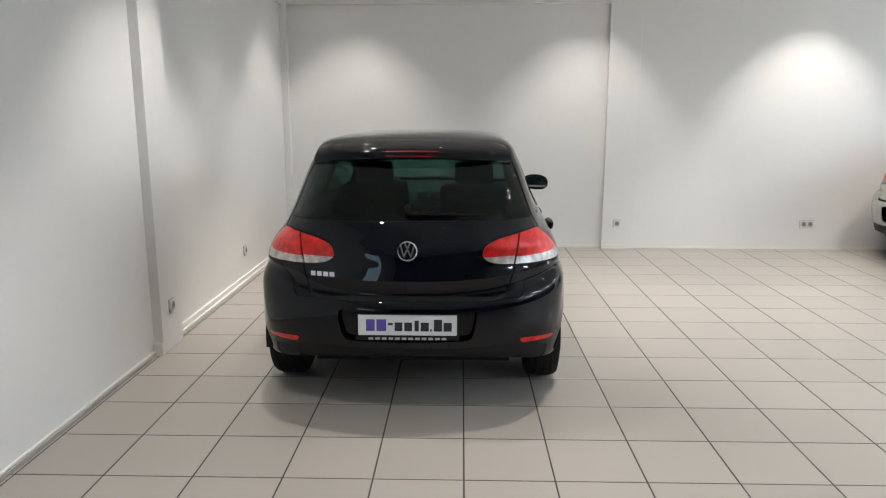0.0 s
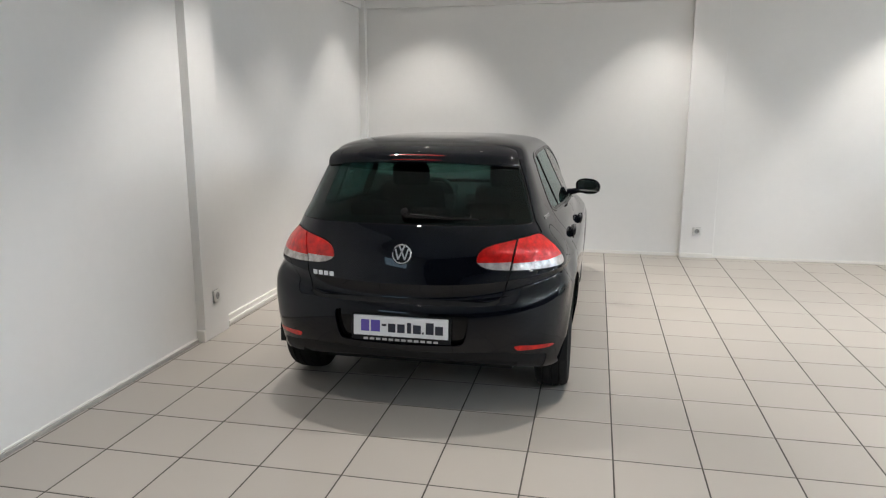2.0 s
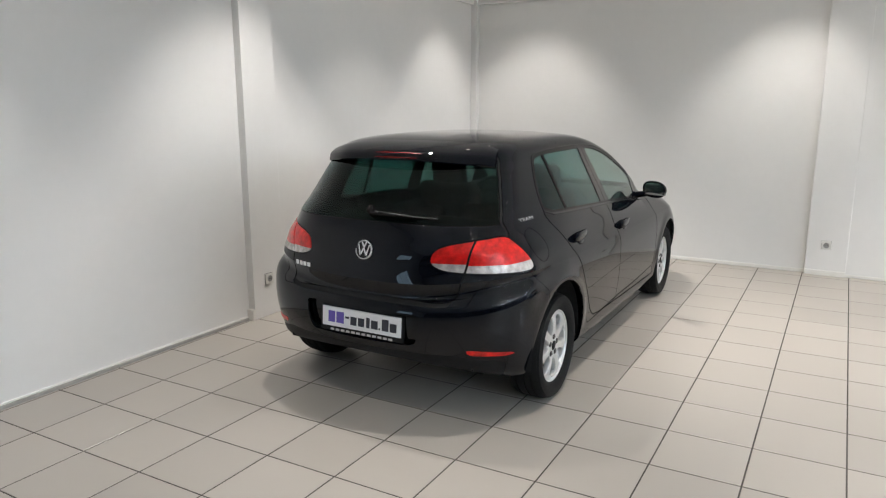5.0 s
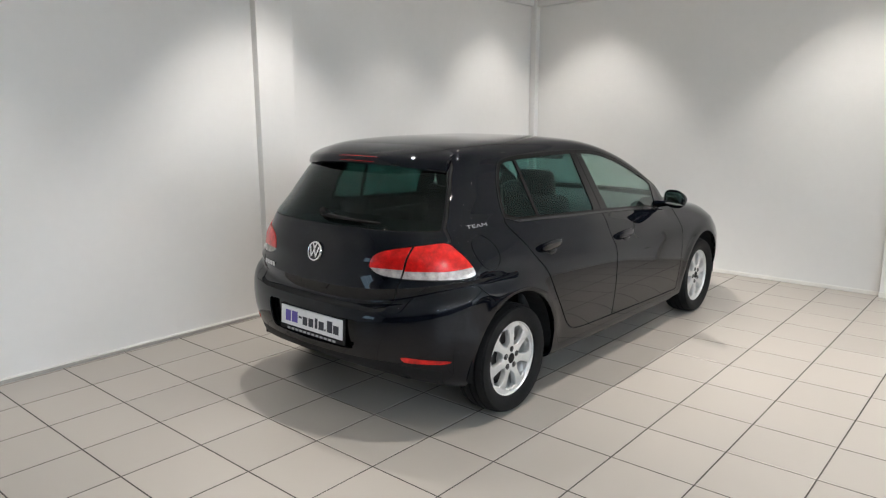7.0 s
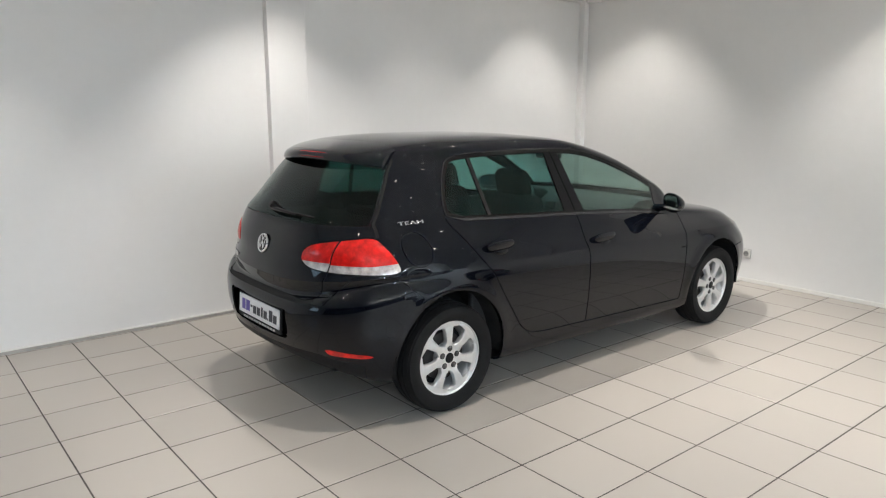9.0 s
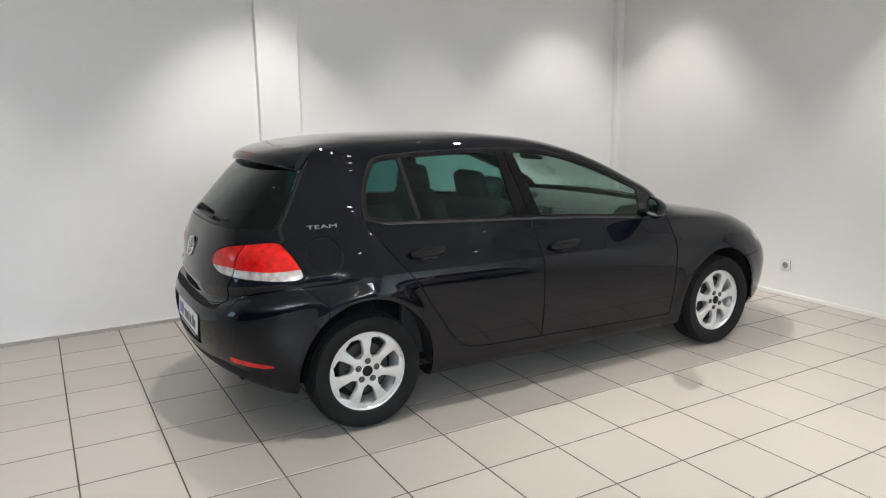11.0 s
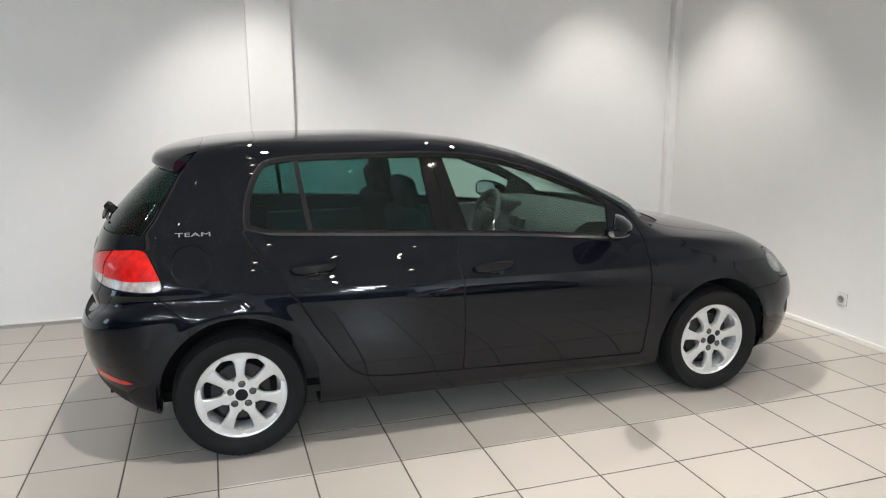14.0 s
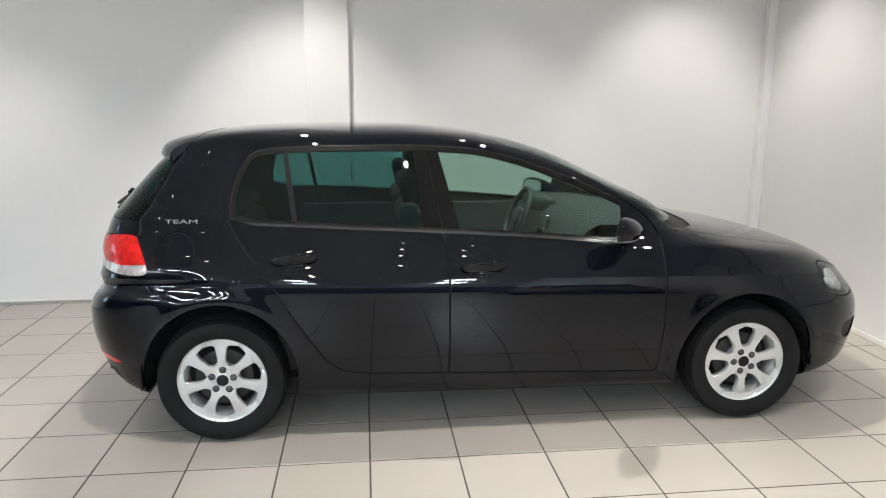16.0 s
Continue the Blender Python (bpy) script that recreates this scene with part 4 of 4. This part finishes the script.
    add_box(bm, -0.60, 0.60, -0.58, -0.36, 0.30, 0.36)
    part("floor_pan", bm, M_INNER, parent)
    for mir in (1, -1):
        for cy, cz, ry, rz in FLARES:
            bm = bmesh.new()
            a0 = [math.pi * k / 20 for k in range(21)]
            rows = []
            for xx in (0.56, 0.84):
                rows.append([bm.verts.new((mir * xx, cy + (ry + 0.012) * math.cos(a), cz + (rz + 0.010) * math.sin(a))) for a in a0] )
            low = [[bm.verts.new((mir * xx, cy + sgn * (ry + 0.012), 0.27)) for sgn in (1, -1)] for xx in (0.56, 0.84)]
            r0, r1 = [low[0][0], *rows[0], low[0][1]], [low[1][0], *rows[1], low[1][1]]
            for i in range(len(r0) - 1):
                bm.faces.new((r0[i], r0[i + 1], r1[i + 1], r1[i]))
            bm.faces.new(r0)
            part("wheel_house", bm, M_INNER, parent)
        wheel(parent, mir * 0.757, 0.0, 0.0, mir)
        wheel(parent, mir * 0.765, 2.578, 24.0, mir)
    # roof spoiler with the high brake lamp
    def spoiler_row(u):
        x = 0.552 * u
        y0 = -0.105 - 0.02 * abs(u) ** 4
        roof = BVH.ray_cast(Vector((abs(x) * 0.94, y0, 2)), Vector((0, 0, -1)))[0].z + 0.0015
        pts = [(x * 0.94, y0, roof)]
        for y, z in ((-0.15, 1.441), (-0.20, 1.432), (-0.258, 1.418), (-0.304, 1.402), (-0.332, 1.389), (-0.346, 1.374), (-0.354, 1.358), (-0.356, 1.350), (-0.351, 1.343), (-0.325, 1.340), (-0.27, 1.340)):
            f = min((-0.105 - y) / 0.25, 1)
            pts.append((x * (0.94 + 0.06 * f), y + (y0 + 0.105) * (1 - f) + 0.120 * f * abs(u) ** 3.2, z + (roof - 1.4475) * (1 - f) - f * (0.025 * u * u + 0.003 * u ** 6)))
        return pts
    bm = bmesh.new()
    rows = [[bm.verts.new(p) for p in spoiler_row(-1 + 2 * k / 32)] for k in range(33)]
    for p, q in zip(rows, rows[1:]):
        for i in range(len(p) - 1):
            bm.faces.new((p[i], p[i + 1], q[i + 1], q[i]))
    bm.faces.new(rows[0])
    bm.faces.new(rows[-1][::-1])
    bmesh.ops.recalc_face_normals(bm, faces=bm.faces)
    spoiler = smooth(part("roof_spoiler", bm, coat, parent), 38)
    bm = bmesh.new()
    rows = []
    for k in range(13):
        u = -1 + 2 * k / 12
        x, e = 0.162 * u, abs(u) ** 6
        face = spoiler_row(x / 0.552)
        low, high = Vector(face[7]), Vector(face[5])
        rows.append([bm.verts.new(Vector((x, 0, 0)) + Vector((0, 1, 0)) * (low.lerp(high, s).y + d) + Vector((0, 0, 1)) * low.lerp(high, s).z) for s, d in ((0.0 + 0.14 * e, 0.008), (0.03 + 0.14 * e, -0.0008), (0.97 - 0.14 * e, -0.0012), (1.02 - 0.14 * e, 0.008))])
    for p, q in zip(rows, rows[1:]):
        for i in range(3):
            bm.faces.new((p[i], p[i + 1], q[i + 1], q[i]))
    bmesh.ops.recalc_face_normals(bm, faces=bm.faces)
    smooth(part("high_brake_lamp", bm, M_DEEP, spoiler, "long dark red brake lamp"), 50)


def door_mirror(parent, side):
    bm = ellipsoid(0.90, 1.905, 1.000, 0.103, 0.075, 0.068, 2.5)
    for v in bm.verts:
        if v.co.y < 1.872:
            v.co.y = 1.872 + (v.co.y - 1.872) * 0.05
        nose = max(0, (v.co.y - 1.872) / 0.108)
        v.co.z = 0.985 + (v.co.z - 0.985) * (1 - 0.50 * nose ** 1.3) if v.co.z > 0.985 else v.co.z + 0.020 * nose
        v.co.z -= 0.10 * max(0, v.co.x - 0.93) * 0.4
        v.co.y -= 0.55 * (v.co.x - 0.90)
    ob = sheared(bm, Matrix.Diagonal((side, 1, 1, 1)))
    if side < 0:
        bmesh.ops.reverse_faces(bm, faces=bm.faces)
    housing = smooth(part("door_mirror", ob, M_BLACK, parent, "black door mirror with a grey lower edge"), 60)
    arm = tube([(side * 0.73, 1.945, 0.940), (side * 0.79, 1.93, 0.952), (side * 0.86, 1.91, 0.968)], 0.022, 12, [1.3, 1.1, 1.0])
    smooth(part("mirror_arm", arm, M_BLACK, housing))
    bm = ellipsoid(0.90, 1.8695, 1.002, 0.080, 0.0022, 0.046, 3.2)
    for v in bm.verts:
        v.co.y -= 0.55 * (v.co.x - 0.90)
    sheared(bm, Matrix.Diagonal((side, 1, 1, 1)))
    smooth(part("mirror_glass", bm, M_MIRROR, housing, "mirror pane"))
    bm = ellipsoid(0.902, 1.903, 0.964, 0.0945, 0.0625, 0.010, 2.4)
    for v in bm.verts:
        v.co.y -= 0.55 * (v.co.x - 0.90)
    sheared(bm, Matrix.Diagonal((side, 1, 1, 1)))
    smooth(part("indicator", bm, M_INDICATOR, housing, "grey lower edge with indicator"))


def door_handle(parent, y, z, x, side):
    """Pull handle over a shallow bowl, leaning with the door."""
    bm = ellipsoid(0, 0, 0, 0.021, 0.107, 0.0265, 3.2, 28, 18)
    for v in bm.verts:
        v.co.y *= 1 - 0.10 * max(0, -v.co.z / 0.0265)
        v.co.x += 0.010 * v.co.z / 0.0265
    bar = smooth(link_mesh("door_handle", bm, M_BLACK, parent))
    bar.matrix_local = Matrix.Diagonal((side, 1, 1, 1)) @ pose(x + 0.020, y, z + 0.002, 2.0, -16, 1.5)
    bm = ellipsoid(0, 0, 0, 0.016, 0.058, 0.034, 2.5, 28, 16)
    bowl = smooth(link_mesh("handle_bowl", bm, M_GLOSSTRIM, bar))
    bowl.matrix_local = pose(-0.016, 0.006, -0.022)
    return bar


def seat(parent, x, y, name="front_seat"):
    ob = pad(-0.25, 0.25, -0.06, 0.46, 0.26, 0.44, 0.06)
    cushion = smooth(part(name, ob, M_CLOTH, parent, "black cloth car seat"), 60)
    cushion.location = (x, y, 0.04)
    bm = sheared(pad(-0.245, 0.245, -0.07, 0.06, 0.0, 0.68, 0.062, 5), pose(0, -0.03, 0.40, 17))
    smooth(part("backrest", bm, M_CLOTH, cushion), 60)
    bm = sheared(pad(-0.138, 0.138, -0.05, 0.045, 0.64, 0.83, 0.047, 6), pose(0, -0.03, 0.40, 14))
    smooth(part("headrest", bm, M_CLOTH, cushion), 60)
    return cushion


def interior(parent):
    seat(parent, 0.36, 1.12)
    seat(parent, -0.36, 1.12)
    bench = smooth(part("rear_bench", pad(-0.60, 0.60, 0.18, 0.72, 0.30, 0.50, 0.06), M_CLOTH, parent, "black cloth rear bench"), 60)
    smooth(part("backrest", sheared(pad(-0.60, 0.60, -0.07, 0.05, 0.0, 0.56, 0.05), pose(0, 0.16, 0.42, 20)), M_CLOTH, bench), 60)
    for x in (-0.37, 0.0, 0.37):
        smooth(part("headrest", sheared(pad(-0.125, 0.125, -0.045, 0.04, 0.57, 0.70 if x else 0.66, 0.04), pose(x, 0.17, 0.42, 18)), M_CLOTH, bench), 60)
    bm = bmesh.new()
    rows = [[bm.verts.new((x, y, 1.418 - 0.06 * (x / 0.5) ** 2 - 0.06 * max(0, (y - 1.0) / 0.4) ** 2)) for y in (-0.05, 0.3, 0.65, 1.0, 1.15, 1.3, 1.38)] for x in (-0.5, -0.38, -0.25, -0.12, 0, 0.12, 0.25, 0.38, 0.5)]
    for p, q in zip(rows, rows[1:]):
        for i in range(6):
            bm.faces.new((p[i], p[i + 1], q[i + 1], q[i]))
    smooth(part("headliner", bm, M_LINER, parent, "grey cloth headliner"))
    part("parcel_shelf", box(-0.52, 0.52, -0.44, -0.03, 0.985, 1.0, 0.004), M_DASH, parent)
    bm = bmesh.new()
    prof = [(1.72, 0.62), (1.70, 0.78), (1.74, 0.90), (1.82, 0.965), (1.95, 0.99), (2.15, 0.985), (2.36, 0.955), (2.40, 0.6)]
    rows = [[bm.verts.new((x, y + 0.10 * (x / 0.66) ** 2 * (1 if y > 1.9 else 0.2) * -1, z)) for y, z in prof] for x in (-0.66, -0.5, -0.25, 0, 0.25, 0.5, 0.66)]
    for p, q in zip(rows, rows[1:]):
        for i in range(len(prof) - 1):
            bm.faces.new((p[i], q[i], q[i + 1], p[i + 1]))
    bmesh.ops.recalc_face_normals(bm, faces=bm.faces)
    dash = smooth(part("dashboard", bm, M_DASH, parent, "black dashboard with a centre screen"), 35)
    part("instrument_hood", sheared(pad(-0.17, 0.17, -0.07, 0.08, -0.05, 0.05, 0.04), pose(-0.36, 1.78, 0.97, -10)), M_DASH, dash)
    for sgn in (-1, 1):
        part("air_vent", sheared(box(-0.045, 0.045, -0.012, 0.012, -0.03, 0.03, 0.008), pose(0.055 * sgn, 1.728, 0.90, -14)), M_STEEL, dash)
        smooth(part("side_vent", lathe([(0.0, 0.0), (0.03, 0.0), (0.042, -0.008), (0.046, 0.004)], "y", 24), M_STEEL, dash)).location = (0.60 * sgn, 1.70, 0.90)
    part("screen", sheared(box(-0.10, 0.10, -0.01, 0.01, -0.055, 0.055, 0.004), pose(0, 1.715, 0.79, -8)), M_GLOSSTRIM, dash)
    part("centre_console", box(-0.11, 0.11, 0.95, 1.75, 0.25, 0.56, 0.03, 3), M_DASH, parent)
    # steering wheel
    bm = bmesh.new()
    rings = []
    for k in range(40):
        a = 2 * math.pi * k / 40
        c = Vector((0.183 * math.cos(a), 0, 0.183 * math.sin(a)))
        rings.append([bm.verts.new(c + 0.017 * (math.cos(b) * c.normalized() + math.sin(b) * Vector((0, 1, 0)))) for b in (2 * math.pi * i / 10 for i in range(10))])
    for k in range(40):
        p, q = rings[k], rings[(k + 1) % 40]
        for i in range(10):
            bm.faces.new((p[i], p[(i + 1) % 10], q[(i + 1) % 10], q[i]))
    bmesh.ops.recalc_face_normals(bm, faces=bm.faces)
    wheel_ob = smooth(part("steering_wheel", bm, M_DASH, parent, "black three-spoke steering wheel"))
    wheel_ob.matrix_local = pose(-0.36, 1.645, 0.885, -24)
    smooth(part("airbag_cover", pad(-0.075, 0.075, -0.01, 0.04, -0.06, 0.055, 0.025), M_DASH, wheel_ob), 50)
    for ang in (0, 180, 270):
        part("spoke", sheared(box(0.05, 0.18, 0.0, 0.02, -0.02, 0.02, 0.006), pose(0, 0, 0, 0, -ang, 0)), M_STEEL, wheel_ob)
    smooth(part("inner_mirror", pad(-0.12, 0.12, -0.02, 0.02, -0.035, 0.035, 0.018), M_DASH, parent, "black inside rear-view mirror")).location = (0, 1.63, 1.295)
    for sgn in (-1, 1):
        part("door_lining", box(sgn * 0.70 - 0.02, sgn * 0.70 + 0.02, 0.25, 2.0, 0.3, 0.93, 0.012), M_DASH, parent)


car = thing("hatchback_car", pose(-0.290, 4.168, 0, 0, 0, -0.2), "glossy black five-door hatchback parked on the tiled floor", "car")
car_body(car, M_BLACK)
interior(car)
for sgn in (1, -1):
    door_mirror(car, sgn)
    door_handle(car, 0.352, 0.880, side_x(0.352, 0.880) - 0.006, sgn)
    door_handle(car, 1.232, 0.830, side_x(1.232, 0.830) - 0.006, sgn)

# number plate carrier with the plate and its printing, which is kept as plain bars
plate = part("number_plate", sheared(box(-0.256, 0.256, -0.004, 0.004, -0.054, 0.054, 0.003), pose(0, -0.709, 0.515, -4)), M_PLATE, car, "white plate with plain dark blue bars for print")
part("plate_carrier", sheared(box(-0.27, 0.27, 0.0, 0.012, -0.082, 0.060, 0.004), pose(0, -0.708, 0.515, -4)), M_PLASTIC, plate)
letters = [(-0.192, 0.045, 0.062, 0), (-0.135, 0.050, 0.062, 0), (-0.088, 0.026, 0.012, 1), (-0.046, 0.040, 0.046, 1), (0.004, 0.040, 0.046, 1), (0.048, 0.022, 0.056, 1), (0.090, 0.042, 0.046, 1), (0.122, 0.010, 0.011, 1),
           (0.158, 0.042, 0.062, 1), (0.208, 0.042, 0.046, 1)]
for lx, w, h, ink in letters:
    low = 0.0 if h == 0.012 else -0.031
    part("print_bar", sheared(box(lx - w / 2, lx + w / 2, -0.0052, -0.0045, low, low + h, 0.0), pose(0, -0.709, 0.515, -4) @ Matrix.Shear("XZ", 4, (0.0, 0.0))), M_INK if ink else M_BLUE, plate)
for k in range(12):
    lx = -0.19 + k * 0.0345
    part("small_print_bar", sheared(box(lx - 0.012, lx + 0.012, -0.0018, -0.0008, -0.078, -0.066), pose(0, -0.708, 0.515, -4)), M_GREYINK, plate)

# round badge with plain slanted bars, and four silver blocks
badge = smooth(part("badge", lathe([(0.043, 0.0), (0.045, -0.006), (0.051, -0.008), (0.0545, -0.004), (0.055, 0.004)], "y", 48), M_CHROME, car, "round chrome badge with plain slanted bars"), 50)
badge.matrix_local = pose(0, tail_y(0, 0.895) - 0.004, 0.895, -14)
part("badge_field", lathe([(0.0, -0.003), (0.045, -0.003)], "y", 32), M_GLOSSTRIM, badge)
for x0, z0, x1, z1 in ((-0.034, 0.026, -0.018, -0.030), (-0.018, -0.030, 0.0, 0.012), (0.0, 0.012, 0.018, -0.030), (0.018, -0.030, 0.034, 0.026), (-0.014, 0.042, 0.0, 0.012), (0.014, 0.042, 0.0, 0.012)):
    n = Vector((z1 - z0, 0, x0 - x1)).normalized() * 0.0042
    bm = bmesh.new()
    quad = [Vector((x0, 0, z0)) - n, Vector((x1, 0, z1)) - n, Vector((x1, 0, z1)) + n, Vector((x0, 0, z0)) + n]
    fr = [bm.verts.new(p + Vector((0, -0.0065, 0))) for p in quad]
    bk = [bm.verts.new(p + Vector((0, -0.002, 0))) for p in quad]
    bm.faces.new(fr)
    for k in range(4):
        bm.faces.new((fr[k], bk[k], bk[(k + 1) % 4], fr[(k + 1) % 4]))
    bmesh.ops.recalc_face_normals(bm, faces=bm.faces)
    part("slanted_bar", bm, M_CHROME, badge)
for k in range(4):
    bx = -0.498 + 0.0345 * k
    bar = part("silver_block", box(-0.0145, 0.0145, -0.003, 0.004, -0.013, 0.013, 0.002), M_CHROME, car, "small silver block on the tailgate")
    by = tail_y(bx, 0.768)
    bar.matrix_local = pose(bx, by - 0.001, 0.768, 0, 0, -math.degrees(math.atan2(tail_y(bx - 0.02, 0.768) - by, 0.02)))

# rear wiper
wiper = smooth(part("rear_wiper", lathe([(0.0, -0.045), (0.018, -0.043), (0.024, -0.03), (0.024, 0.02)], "y", 20), M_SEAL, car, "black rear wiper resting on the glass"))
wiper.matrix_local = pose(0.0, -0.575, 1.083, -44)
arm_line = [(0.0, -0.60, 1.087), (0.10, -0.598, 1.083), (0.20, -0.592, 1.079), (0.26, -0.586, 1.076)]
smooth(part("wiper_arm", sheared(tube(arm_line, 0.011, 8, [1.2, 1.0, 0.8, 0.6]), (pose(0.0, -0.575, 1.083, -44)).inverted()), M_SEAL, wiper))
smooth(part("wiper_blade", sheared(tube([(0.06, -0.588, 1.078), (0.22, -0.577, 1.074), (0.38, -0.545, 1.069)], 0.007, 8), (pose(0.0, -0.575, 1.083, -44)).inverted()), M_SEAL, wiper))

# lettering on the rear quarter, laid on the curved panel
lettering = text_part("lettering", "TEAM", 0.052, Matrix(), M_CHROME, car, "flat silver lettering TEAM")
wide = [v.co.x for v in lettering.data.vertices]
span, mid = max(wide) - min(wide), (max(wide) + min(wide)) / 2
for v in lettering.data.vertices:
    y, z = -0.166 + (v.co.x - mid) * 0.150 / span, 1.044 + v.co.y * 0.46
    v.co = (side_x(y, z) + 0.0015 + v.co.z, y, z)

# ---------------------------------------------------------------- the silver car near the back wall
other = thing("silver_car", pose(5.21, 7.30, 0, 0, 0, -84), "silver hatchback with red tail lamps parked near the wall", "car")
car_body(other, M_SILVER)

# ---------------------------------------------------------------- tiled floor
TILE = 0.404
floor = setting("floor", box(X_L - 0.25, X_E + 0.25, Y_F - 0.25, Y_B + 0.3, -0.2, -0.0018), M_GROUT, "beige ceramic tile floor with dark joints", "floor")


def tile_bm(bm, x0, x1, y0, y1):
    h, b = 0.0018, 0.0022
    low = [bm.verts.new((x, y, -0.006)) for x, y in ((x0, y0), (x1, y0), (x1, y1), (x0, y1))]
    mid = [bm.verts.new((x, y, -b * 0.6)) for x, y in ((x0, y0), (x1, y0), (x1, y1), (x0, y1))]
    top = [bm.verts.new((x, y, 0)) for x, y in ((x0 + b, y0 + b), (x1 - b, y0 + b), (x1 - b, y1 - b), (x0 + b, y1 - b))]
    for a, c in ((low, mid), (mid, top)):
        for k in range(4):
            bm.faces.new((a[k], a[(k + 1) % 4], c[(k + 1) % 4], c[k]))
    bm.faces.new(top)


JOINT = 0.0076
bm = bmesh.new()
tile_bm(bm, JOINT / 2, TILE - JOINT / 2, JOINT / 2, TILE - JOINT / 2)
one = bpy.data.meshes.new("floor_tile")
bm.to_mesh(one)
bm.free()
one.materials.append(M_TILE)
rest = bmesh.new()
for i in range(-5, 32):
    for j in range(-13, 21):
        x0, y0 = i * TILE, j * TILE
        if -5 <= i < 10 and 1 <= j < 20:
            ob = new("floor_tile", one)
            ob.parent = floor
            ob.location = (x0, y0, random.uniform(-0.0004, 0.0))
        else:
            tile_bm(rest, x0 + JOINT / 2, x0 + TILE - JOINT / 2, y0 + JOINT / 2, min(y0 + TILE - JOINT / 2, Y_B - 0.001))
for j in range(-13, 21):   # cut tiles along the side wall
    y0 = j * TILE
    edge = X_L + 0.024 if y0 < 4.4 else X_B + 0.002
    tile_bm(rest, edge, -5 * TILE - JOINT / 2, y0 + JOINT / 2, min(y0 + TILE - JOINT / 2, Y_B - 0.022))
tagged(link_mesh("floor_tiles_beyond", rest, M_TILE, floor), "beige ceramic tiles farther off", "", kind="stuff")
